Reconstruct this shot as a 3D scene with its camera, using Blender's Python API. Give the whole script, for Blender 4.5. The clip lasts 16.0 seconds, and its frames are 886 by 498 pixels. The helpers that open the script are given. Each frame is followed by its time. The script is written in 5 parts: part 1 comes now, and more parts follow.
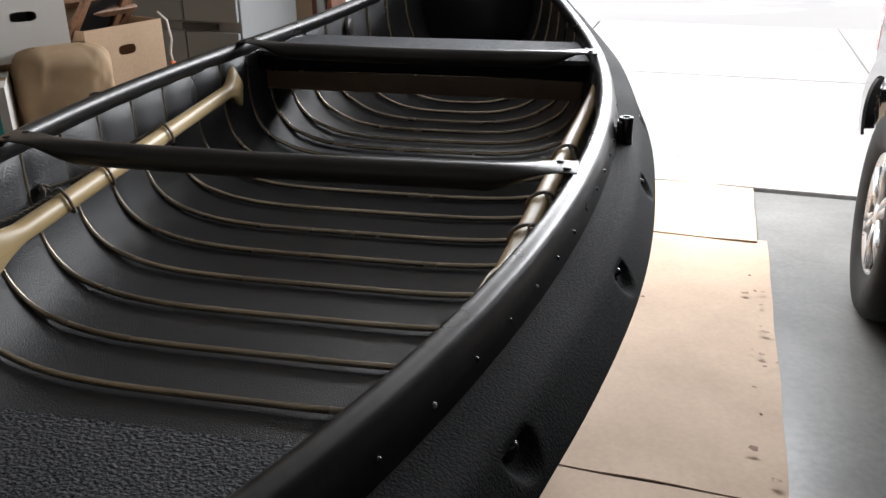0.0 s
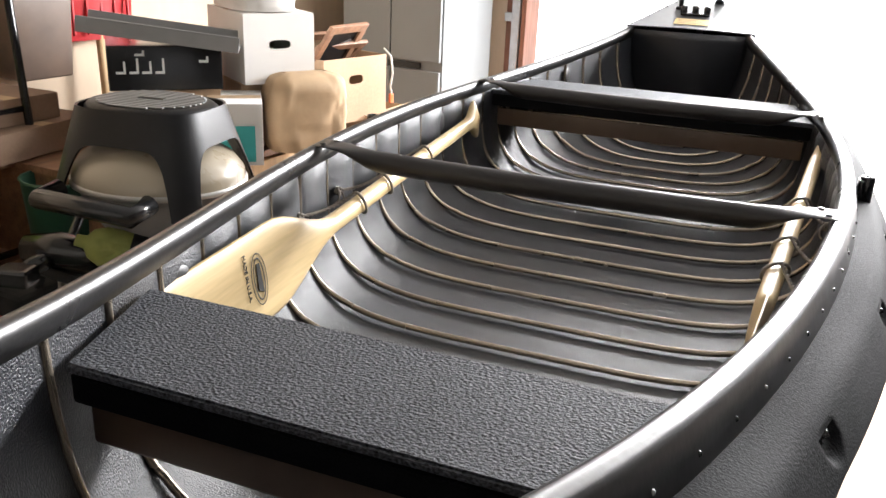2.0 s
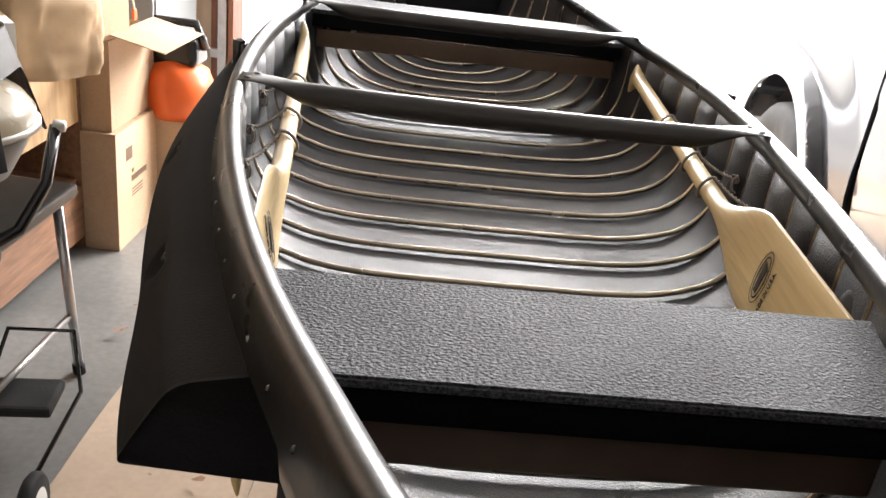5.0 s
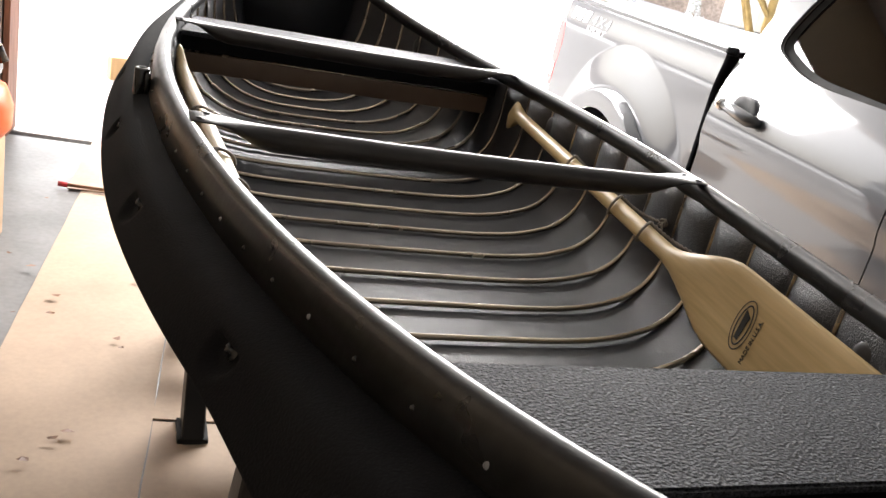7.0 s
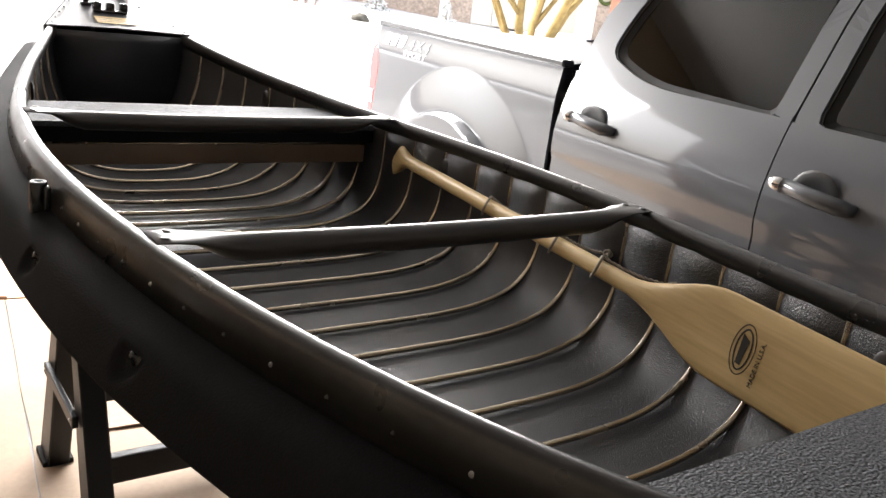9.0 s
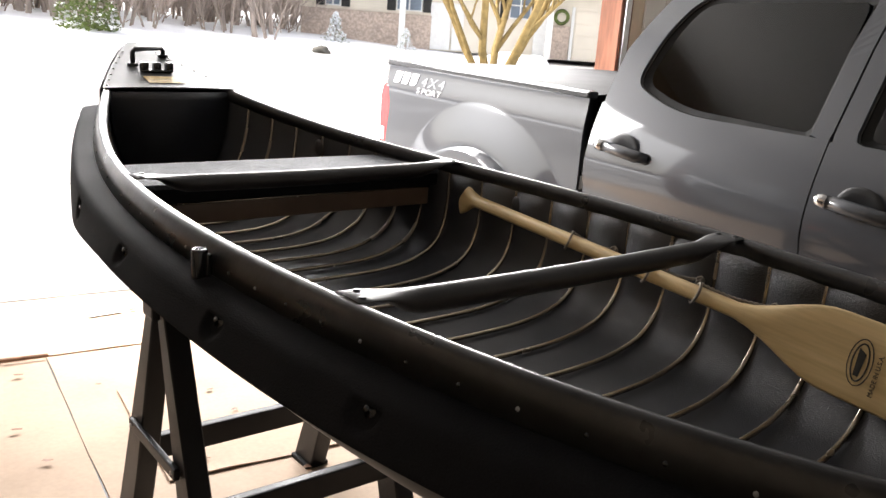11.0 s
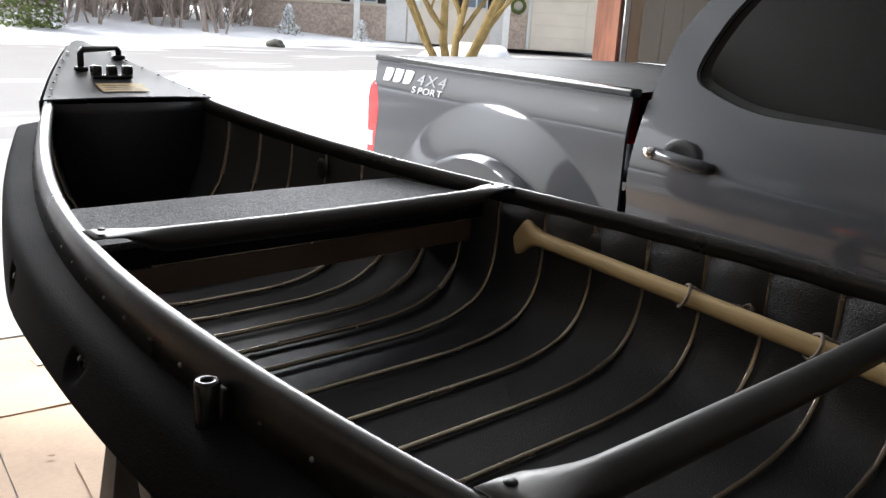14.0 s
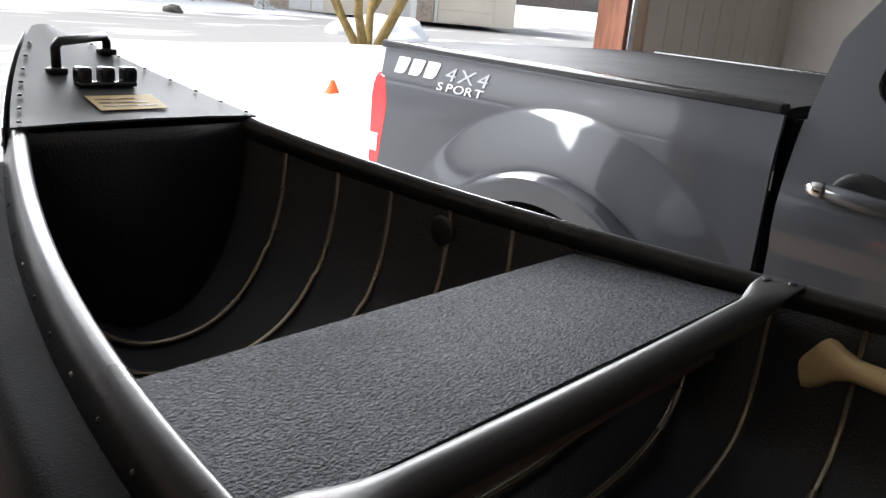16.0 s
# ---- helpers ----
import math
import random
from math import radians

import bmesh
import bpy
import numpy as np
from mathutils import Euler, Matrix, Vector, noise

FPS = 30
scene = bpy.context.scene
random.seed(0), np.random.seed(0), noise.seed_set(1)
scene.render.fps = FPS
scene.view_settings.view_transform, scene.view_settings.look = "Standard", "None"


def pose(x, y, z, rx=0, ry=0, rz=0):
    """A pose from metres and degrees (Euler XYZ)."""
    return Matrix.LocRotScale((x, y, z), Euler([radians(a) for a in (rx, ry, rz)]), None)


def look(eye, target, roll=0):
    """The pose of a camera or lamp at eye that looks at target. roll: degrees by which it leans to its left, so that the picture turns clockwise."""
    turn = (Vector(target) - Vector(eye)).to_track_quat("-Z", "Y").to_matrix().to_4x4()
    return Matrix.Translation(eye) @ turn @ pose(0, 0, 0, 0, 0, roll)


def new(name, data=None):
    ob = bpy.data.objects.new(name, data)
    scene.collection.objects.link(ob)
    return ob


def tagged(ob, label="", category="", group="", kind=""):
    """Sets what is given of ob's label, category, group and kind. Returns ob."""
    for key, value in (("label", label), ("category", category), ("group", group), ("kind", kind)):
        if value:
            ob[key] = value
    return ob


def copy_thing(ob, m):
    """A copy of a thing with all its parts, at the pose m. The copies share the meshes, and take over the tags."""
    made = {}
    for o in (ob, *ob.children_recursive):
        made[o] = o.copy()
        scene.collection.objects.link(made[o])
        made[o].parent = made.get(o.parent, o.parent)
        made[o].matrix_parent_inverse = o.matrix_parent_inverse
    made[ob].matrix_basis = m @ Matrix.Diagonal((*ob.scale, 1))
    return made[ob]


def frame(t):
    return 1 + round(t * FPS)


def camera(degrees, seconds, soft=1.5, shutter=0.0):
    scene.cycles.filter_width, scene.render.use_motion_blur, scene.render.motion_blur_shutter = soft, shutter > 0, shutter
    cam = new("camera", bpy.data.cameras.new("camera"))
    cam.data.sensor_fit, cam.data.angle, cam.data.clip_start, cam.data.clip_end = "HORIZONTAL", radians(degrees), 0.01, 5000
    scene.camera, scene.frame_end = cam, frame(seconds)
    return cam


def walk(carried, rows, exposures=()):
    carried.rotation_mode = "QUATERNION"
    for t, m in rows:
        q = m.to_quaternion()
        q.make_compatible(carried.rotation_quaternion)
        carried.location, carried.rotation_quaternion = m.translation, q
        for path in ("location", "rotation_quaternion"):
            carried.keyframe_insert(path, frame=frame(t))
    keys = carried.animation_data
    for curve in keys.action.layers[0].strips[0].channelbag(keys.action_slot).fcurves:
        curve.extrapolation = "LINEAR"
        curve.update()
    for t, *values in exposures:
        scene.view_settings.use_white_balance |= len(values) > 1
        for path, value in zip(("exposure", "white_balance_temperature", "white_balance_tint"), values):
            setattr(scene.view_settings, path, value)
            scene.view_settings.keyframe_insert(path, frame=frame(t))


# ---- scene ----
cam = camera(55.0, 16.0)
EXPO = [(0, 1.15, 6400, 10), (0.7, 1.48, 6400, 10), (1.5, 2.6, 6500, 10), (2.5, 3.1, 6650, 12), (4.7, 3.1, 6800, 12), (6.8, 2.32, 6850, 12), (10.2, 2.38, 6850, 12), (12.3, 0.97, 6600, 11), (14, 1.14, 6400, 10), (16, 1.1, 6350, 10)]
PATH = [
    (0, (0.491, -1.168, 1.498), (0.138, 0.635, 0.707), -0.4),
    (0.5, (0.438, -1.316, 1.507), (0.05, 0.503, 0.772), 2.4),
    (1, (0.414, -1.303, 1.505), (-0.114, 0.491, 0.796), 1.9),
    (1.5, (0.398, -1.276, 1.508), (-0.257, 0.483, 0.819), 1.3),
    (2, (0.324, -1.404, 1.512), (-0.327, 0.355, 0.818), 2.5),
    (2.5, (0.238, -1.523, 1.49), (-0.425, 0.219, 0.764), 4.3),
    (3, (0.169, -1.509, 1.488), (-0.544, 0.196, 0.724), 2.7),
    (3.5, (0.103, -1.474, 1.496), (-0.499, 0.256, 0.693), 3.1),
    (4, (-0.019, -1.464, 1.48), (-0.204, 0.357, 0.674), 4.8),
    (4.5, (-0.155, -1.484, 1.471), (-0.056, 0.349, 0.679), 6.5),
    (4.7, (-0.186, -1.46, 1.484), (-0.049, 0.363, 0.674), 6.7),
    (6.8, (-0.559, -1.328, 1.435), (0.145, 0.401, 0.717), 13.7),
    (7, (-0.57, -1.267, 1.456), (0.183, 0.454, 0.768), 12.8),
    (7.5, (-0.601, -1.187, 1.458), (0.39, 0.44, 0.853), 11.0),
    (8, (-0.726, -1.169, 1.477), (0.356, 0.41, 0.897), 8.5),
    (8.5, (-0.777, -1.116, 1.464), (0.332, 0.443, 0.883), 7.8),
    (9, (-0.793, -1.027, 1.47), (0.384, 0.484, 0.895), 7.4),
    (9.5, (-0.907, -0.958, 1.477), (0.424, 0.428, 0.923), 7.5),
    (10, (-1.029, -0.929, 1.485), (0.3, 0.466, 0.949), 7.1),
    (10.2, (-1.047, -0.918, 1.49), (0.237, 0.52, 0.957), 6.3),
    (12.3, (-1.081, -0.932, 1.506), (0.177, 0.539, 1.002), 2.7),
    (12.5, (-1.069, -0.892, 1.498), (0.195, 0.571, 0.987), 2.3),
    (13, (-0.979, -0.75, 1.489), (0.268, 0.729, 0.981), 1.0),
    (13.5, (-0.886, -0.576, 1.493), (0.368, 0.897, 0.983), 1.4),
    (14, (-0.884, -0.371, 1.48), (0.431, 1.04, 0.953), 3.4),
    (14.5, (-0.893, -0.133, 1.495), (0.487, 1.219, 0.976), 5.4),
    (15, (-0.804, 0.071, 1.494), (0.502, 1.486, 0.956), 4.9),
    (15.5, (-0.737, 0.266, 1.484), (0.61, 1.638, 0.933), 4.3),
    (16, (-0.734, 0.524, 1.475), (0.741, 1.747, 0.903), 5.3),
]
walk(cam, [(t, look(eye, target, roll)) for t, eye, target, roll in PATH], EXPO)

# ---- light ----
world = bpy.data.worlds.new("overcast_sky")
scene.world = world
world.use_nodes = True
wn = world.node_tree
sky = wn.nodes.new("ShaderNodeTexSky")
sky.sky_type, sky.sun_disc = "NISHITA", False
sky.sun_elevation, sky.sun_rotation = radians(54), radians(-41)
sky.dust_density, sky.air_density = 4.0, 1.0
pale = wn.nodes.new("ShaderNodeHueSaturation")
pale.inputs["Saturation"].default_value = 0.35
wn.links.new(sky.outputs[0], pale.inputs["Color"])
wn.links.new(pale.outputs[0], wn.nodes["Background"].inputs["Color"])
wn.nodes["Background"].inputs["Strength"].default_value = 0.15
sun = new("sun", bpy.data.lights.new("sun", "SUN"))
sun.data.energy, sun.data.angle, sun.data.color = 2.0, radians(12), (1.0, 0.98, 0.95)
sun.matrix_world = look((-8, 9, 17), (0, 0, 0))

# daylight of the open door
door_sky = new("door_sky", bpy.data.lights.new("door_sky", "AREA"))
door_sky.data.shape, door_sky.data.size, door_sky.data.size_y = "RECTANGLE", 3.4, 0.7
door_sky.data.energy, door_sky.data.color = 78.0, (0.97, 0.98, 1.0)
door_sky.matrix_world = pose(0, 0, 0, 0, 0, -6.5) @ look((1.2, 3.36, 1.88), (1.2, -0.6, 0.75))

# ---- materials ----
def mat(name, col, rough=0.6, metal=0.0, vary=0.25, scale=6.0, grain=0.0, gscale=150.0, bump=0.0, bscale=120.0,
        stretch=(1, 1, 1), rvary=0.1, coat=0.0, col2=None, spec=0.5, voronoi=False, obj_random=0.0, crough=0.05):
    m = bpy.data.materials.new(name)
    m.use_nodes = True
    nt = m.node_tree
    p = nt.nodes["Principled BSDF"]
    N, L = nt.nodes.new, nt.links.new
    tc, mp = N("ShaderNodeTexCoord"), N("ShaderNodeMapping")
    mp.inputs["Scale"].default_value = stretch
    L(tc.outputs["Object"], mp.inputs["Vector"])
    big = N("ShaderNodeTexNoise")
    big.inputs["Scale"].default_value, big.inputs["Detail"].default_value = scale, 4
    L(mp.outputs[0], big.inputs["Vector"])
    mix = N("ShaderNodeMix")
    mix.data_type = "RGBA"
    c2 = col2 or tuple(c * (1 - vary) for c in col)
    mix.inputs["A"].default_value = (*[min(1, c * (1 + vary * 0.6)) for c in col], 1)
    mix.inputs["B"].default_value = (*c2, 1)
    ramp = N("ShaderNodeMapRange")
    ramp.inputs["From Min"].default_value, ramp.inputs["From Max"].default_value = 0.32, 0.68
    L(big.outputs["Fac"], ramp.inputs["Value"])
    L(ramp.outputs[0], mix.inputs["Factor"])
    out = mix.outputs["Result"]
    fine = N("ShaderNodeTexNoise")
    fine.inputs["Scale"].default_value, fine.inputs["Detail"].default_value = gscale, 3
    L(mp.outputs[0], fine.inputs["Vector"])
    if grain:
        g = N("ShaderNodeMix")
        g.data_type, g.blend_type = "RGBA", "MULTIPLY"
        gr = N("ShaderNodeMapRange")
        gr.inputs["From Min"].default_value, gr.inputs["From Max"].default_value = 0.3, 0.7
        gr.inputs["To Min"].default_value, gr.inputs["To Max"].default_value = 1 - grain, 1 + grain * 0.5
        L(fine.outputs["Fac"], gr.inputs["Value"])
        g.inputs["Factor"].default_value = 1
        L(out, g.inputs["A"])
        L(gr.outputs[0], g.inputs["B"])
        out = g.outputs["Result"]
    if obj_random:
        oi, g, gr = N("ShaderNodeObjectInfo"), N("ShaderNodeMix"), N("ShaderNodeMapRange")
        g.data_type, g.blend_type = "RGBA", "MULTIPLY"
        gr.inputs["To Min"].default_value, gr.inputs["To Max"].default_value = 1 - obj_random, 1 + obj_random
        L(oi.outputs["Random"], gr.inputs["Value"])
        g.inputs["Factor"].default_value = 1
        L(out, g.inputs["A"])
        L(gr.outputs[0], g.inputs["B"])
        out = g.outputs["Result"]
    L(out, p.inputs["Base Color"])
    rr = N("ShaderNodeMapRange")
    rr.inputs["To Min"].default_value, rr.inputs["To Max"].default_value = max(0.02, rough - rvary), min(1, rough + rvary)
    L(big.outputs["Fac"], rr.inputs["Value"])
    L(rr.outputs[0], p.inputs["Roughness"])
    p.inputs["Metallic"].default_value = metal
    p.inputs["Coat Weight"].default_value = coat
    p.inputs["Coat Roughness"].default_value = crough
    p.inputs["Specular IOR Level"].default_value = spec
    if bump:
        b = N("ShaderNodeBump")
        b.inputs["Strength"].default_value, b.inputs["Distance"].default_value = bump, 0.004
        if voronoi:
            v = N("ShaderNodeTexVoronoi")
            v.inputs["Scale"].default_value = bscale
            L(mp.outputs[0], v.inputs["Vector"])
            L(v.outputs["Distance"], b.inputs["Height"])
        else:
            f2 = N("ShaderNodeTexNoise")
            f2.inputs["Scale"].default_value, f2.inputs["Detail"].default_value = bscale, 2
            L(mp.outputs[0], f2.inputs["Vector"])
            L(f2.outputs["Fac"], b.inputs["Height"])
        L(b.outputs[0], p.inputs["Normal"])
    return m


def glass(name, tint):
    """Dark see-through glass with a clear gloss."""
    m = bpy.data.materials.new(name)
    m.use_nodes = True
    nt = m.node_tree
    nt.nodes.remove(nt.nodes["Principled BSDF"])
    tr, gl, fr, mx = (nt.nodes.new("ShaderNode" + k) for k in ("BsdfTransparent", "BsdfGlossy", "Fresnel", "MixShader"))
    tr.inputs["Color"].default_value = (*tint, 1)
    gl.inputs["Roughness"].default_value = 0.02
    fr.inputs["IOR"].default_value = 1.45
    nt.links.new(fr.outputs[0], mx.inputs[0])
    nt.links.new(tr.outputs[0], mx.inputs[1])
    nt.links.new(gl.outputs[0], mx.inputs[2])
    nt.links.new(mx.outputs[0], nt.nodes["Material Output"].inputs["Surface"])
    return m


M = dict(
    liner=mat("black_foam_liner", (0.0165, 0.018, 0.024), 0.38, vary=0.3, scale=3, bump=0.5, bscale=400, rvary=0.12, grain=0.7, gscale=430, spec=0.62),
    pad=mat("charcoal_seat_foam", (0.085, 0.090, 0.102), 0.75, vary=0.15, scale=5, bump=0.9, bscale=300, stretch=(0.8, 1, 1), grain=0.88, gscale=320, spec=0.25),
    sponson=mat("black_sponson_foam", (0.0055, 0.0055, 0.0066), 0.75, vary=0.3, scale=4, bump=0.28, bscale=330, grain=0.3, gscale=330, spec=0.10),
    hull=mat("dark_painted_hull", (0.035, 0.035, 0.037), 0.38, vary=0.3, scale=3, bump=0.08, bscale=60),
    gunwale=mat("black_gunwale_metal", (0.028, 0.027, 0.027), 0.31, metal=0.5, vary=0.3, scale=9, rvary=0.12, bump=0.05, bscale=90, grain=0.2, gscale=60),
    stem=mat("bare_grey_aluminium", (0.26, 0.265, 0.28), 0.5, metal=0.6, vary=0.15, scale=8),
    rib=mat("bronze_brown_rib", (0.44, 0.375, 0.30), 0.26, metal=0.8, vary=0.35, scale=5, rvary=0.08),
    tube=mat("black_thwart_tube", (0.018, 0.016, 0.016), 0.40, vary=0.3, scale=8, rvary=0.1, bump=0.06, bscale=70),
    brown=mat("brown_seat_rail", (0.135, 0.090, 0.065), 0.36, vary=0.25, scale=7),
    deck=mat("dark_deck_plate", (0.055, 0.056, 0.060), 0.58, vary=0.2, scale=5, bump=0.04, bscale=80),
    plastic=mat("black_plastic", (0.008, 0.008, 0.009), 0.40, spec=0.30, vary=0.25, scale=9, bump=0.1, bscale=300),
    rubber=mat("black_rubber", (0.012, 0.012, 0.012), 0.75, spec=0.3, vary=0.3, scale=12, bump=0.2, bscale=120),
    steel=mat("zinc_steel", (0.5, 0.5, 0.5), 0.32, metal=1.0, vary=0.15, scale=20),
    wood=mat("pale_varnished_wood", (0.60, 0.45, 0.235), 0.40, vary=0.10, scale=9, stretch=(0.35, 6, 6), grain=0.10, gscale=30, col2=(0.52, 0.375, 0.18)),
    ink=mat("black_ink", (0.02, 0.018, 0.015), 0.6),
    paper=mat("white_paper", (0.75, 0.75, 0.73), 0.7, vary=0.06),
    yellow=mat("yellow_label", (0.62, 0.47, 0.20), 0.6, vary=0.1),
    card=mat("cardboard", (0.47, 0.33, 0.215), 0.8, vary=0.10, scale=4, grain=0.08, gscale=90, stretch=(1, 1, 1), obj_random=0.12),
    floorcard=mat("floor_cardboard", (0.50, 0.375, 0.275), 0.75, vary=0.14, scale=2.2, grain=0.06, gscale=60, bump=0.05, bscale=12),
    whitecard=mat("white_cardboard", (0.72, 0.70, 0.67), 0.7, vary=0.06, scale=4),
    kraft=mat("brown_kraft_paper", (0.42, 0.29, 0.17), 0.75, vary=0.15, scale=9, bump=0.4, bscale=16),
    concrete=mat("garage_concrete", (0.19, 0.187, 0.178), 0.40, vary=0.28, scale=1.6, grain=0.15, gscale=40, rvary=0.25, bump=0.05, bscale=60),
    drive=mat("wet_driveway", (0.44, 0.43, 0.42), 0.45, vary=0.25, scale=0.7, grain=0.2, gscale=30, rvary=0.25),
    snow=mat("snow", (0.84, 0.86, 0.89), 0.7, vary=0.08, scale=0.8, bump=0.3, bscale=3),
    drywall=mat("plywood_wall", (0.62, 0.50, 0.37), 0.75, vary=0.10, scale=1.5, grain=0.05, gscale=25, stretch=(1, 1, 0.3)),
    ceiling=mat("grey_ceiling_board", (0.46, 0.46, 0.45), 0.85, vary=0.06, scale=1),
    panelwall=mat("pale_wall_panel", (0.60, 0.57, 0.52), 0.6, vary=0.06, scale=2),
    trim=mat("red_brown_trim", (0.20, 0.075, 0.04), 0.5, vary=0.3, scale=9, stretch=(5, 5, 0.6)),
    oak=mat("brown_wood_board", (0.24, 0.12, 0.065), 0.5, vary=0.3, scale=8, stretch=(4, 0.5, 4), grain=0.2, gscale=30),
    pine=mat("raw_pine", (0.50, 0.33, 0.17), 0.6, vary=0.2, scale=8, stretch=(5, 5, 0.5)),
    cabinet=mat("grey_cabinet", (0.23, 0.245, 0.25), 0.45, vary=0.06, scale=2),
    rope=mat("grey_cord", (0.25, 0.215, 0.18), 0.8, vary=0.3, scale=60),
    # cardboard with the shade at the shelf put into its brown
    shadedcard=mat("shaded_brown_cardboard", (0.20, 0.125, 0.08), 0.8, vary=0.12, scale=4, grain=0.08, gscale=90),
    cream=mat("cream_enamel", (0.34, 0.29, 0.215), 0.3, vary=0.06, scale=5, coat=0.4),
    greyplastic=mat("grey_plastic", (0.22, 0.22, 0.22), 0.5, vary=0.12, scale=8),
    alum=mat("cast_aluminium", (0.45, 0.44, 0.42), 0.45, metal=0.6, vary=0.1),
    red=mat("red_plastic", (0.42, 0.02, 0.025), 0.4, vary=0.2, scale=8),
    orange=mat("orange_plastic", (0.72, 0.13, 0.025), 0.4, vary=0.1),
    green=mat("dark_green_plastic", (0.02, 0.075, 0.045), 0.45, vary=0.2),
    lime=mat("lime_hose", (0.35, 0.50, 0.04), 0.45, vary=0.2, scale=20),
    white=mat("white_plastic", (0.72, 0.72, 0.70), 0.45, vary=0.06),
    yellowplastic=mat("yellow_plastic", (0.70, 0.42, 0.06), 0.45, vary=0.1),
    teal=mat("teal_plastic", (0.05, 0.42, 0.42), 0.45, vary=0.1),
    olive=mat("olive_canvas", (0.22, 0.24, 0.06), 0.75, vary=0.25, scale=14, bump=0.3, bscale=90),
    paint=mat("grey_metallic_car_paint", (0.038, 0.042, 0.050), 0.44, metal=0.12, vary=0.03, scale=3, rvary=0.02, coat=1.0, spec=0.22, crough=0.06),
    gloss=mat("gloss_black", (0.012, 0.012, 0.013), 0.2, vary=0.1),
    chrome=mat("chrome", (0.75, 0.75, 0.76), 0.12, metal=1.0, vary=0.03),
    rim=mat("machined_alloy", (0.62, 0.62, 0.63), 0.28, metal=0.9, vary=0.06),
    vinyl=mat("black_vinyl_cover", (0.014, 0.014, 0.015), 0.75, spec=0.2, vary=0.2, scale=6, bump=0.12, bscale=150),
    tail=mat("red_tail_lens", (0.50, 0.012, 0.015), 0.15, vary=0.15, scale=20, coat=1.0),
    decal=mat("silver_decal", (0.62, 0.64, 0.66), 0.4, vary=0.05),
    decal2=mat("grey_decal", (0.27, 0.28, 0.30), 0.4, vary=0.05),
    siding=mat("beige_siding", (0.70, 0.64, 0.54), 0.7, vary=0.05, scale=1),
    stone=mat("tan_brick", (0.52, 0.42, 0.35), 0.8, vary=0.2, scale=5, grain=0.3, gscale=8),
    roof=mat("grey_shingle", (0.16, 0.15, 0.15), 0.85, vary=0.25, scale=3),
    bark=mat("grey_brown_bark", (0.36, 0.30, 0.26), 0.9, vary=0.3, scale=3, stretch=(2, 2, 0.4), bump=0.5, bscale=12),
    bark2=mat("lichen_bark", (0.27, 0.19, 0.07), 0.9, vary=0.35, scale=5, bump=0.5, bscale=12),
    needle=mat("evergreen_needles", (0.10, 0.135, 0.03), 0.8, vary=0.4, scale=2),
    rock=mat("dark_rock", (0.10, 0.095, 0.08), 0.85, vary=0.3, scale=3),
    pane=mat("house_window_pane", (0.16, 0.2, 0.25), 0.12, vary=0.1, coat=0.5),
)
M["tint"] = glass("tinted_window_glass", (0.055, 0.06, 0.06))

# ---- builders ----
def mesh_of(name, verts, faces, smooth=False):
    me = bpy.data.meshes.new(name)
    me.from_pydata([tuple(v) for v in verts], [], faces)
    me.update()
    if smooth:
        me.polygons.foreach_set("use_smooth", [True] * len(me.polygons))
    return me


def from_bm(name, bm, smooth=False):
    me = bpy.data.meshes.new(name)
    bmesh.ops.recalc_face_normals(bm, faces=bm.faces)
    bm.to_mesh(me)
    bm.free()
    if smooth:
        me.polygons.foreach_set("use_smooth", [True] * len(me.polygons))
    return me


def part(name, geo, material, parent, label="", m=None, smooth=None):
    """One mesh object under a thing or a part; geo is a bmesh or a mesh, in the thing's own axes."""
    me = from_bm(name, geo, bool(smooth)) if isinstance(geo, bmesh.types.BMesh) else geo
    if not me.materials:
        me.materials.append(M[material] if isinstance(material, str) else material)
    ob = new(name, me)
    ob.parent = parent
    if m is not None:
        ob.matrix_basis = m
    if label:
        ob["label"] = label
    return ob


def thing(name, label, category, m=None, group="", kind=""):
    ob = new(name)
    ob.empty_display_size = 0.1
    if m is not None:
        ob.matrix_basis = m
    return tagged(ob, label, category, group, kind)


def solo(name, geo, material, label, category, m=None, group="", kind="", smooth=None):
    ob = part(name, geo, material, None, "", m, smooth)
    return tagged(ob, label, category, group, kind)


def box(sx, sy, sz, at=(0, 0, 0), bevel=0.0, turn=None, seg=2, base=True):
    """A bevelled box; at is the middle of its underside, or its centre."""
    bm = bmesh.new()
    bmesh.ops.create_cube(bm, size=1)
    bmesh.ops.scale(bm, vec=(sx, sy, sz), verts=bm.verts)
    if bevel:
        bmesh.ops.bevel(bm, geom=bm.edges[:], offset=min(bevel, 0.45 * min(sx, sy, sz)), segments=seg, affect="EDGES", profile=0.6)
    if base:
        bmesh.ops.translate(bm, vec=(0, 0, sz / 2), verts=bm.verts)
    if turn is not None:
        bmesh.ops.transform(bm, matrix=turn, verts=bm.verts)
    bmesh.ops.translate(bm, vec=at, verts=bm.verts)
    return bm


def join(*bms):
    out = bms[0]
    for b in bms[1:]:
        me = bpy.data.meshes.new("tmp")
        b.to_mesh(me)
        b.free()
        out.from_mesh(me)
        bpy.data.meshes.remove(me)
    return out


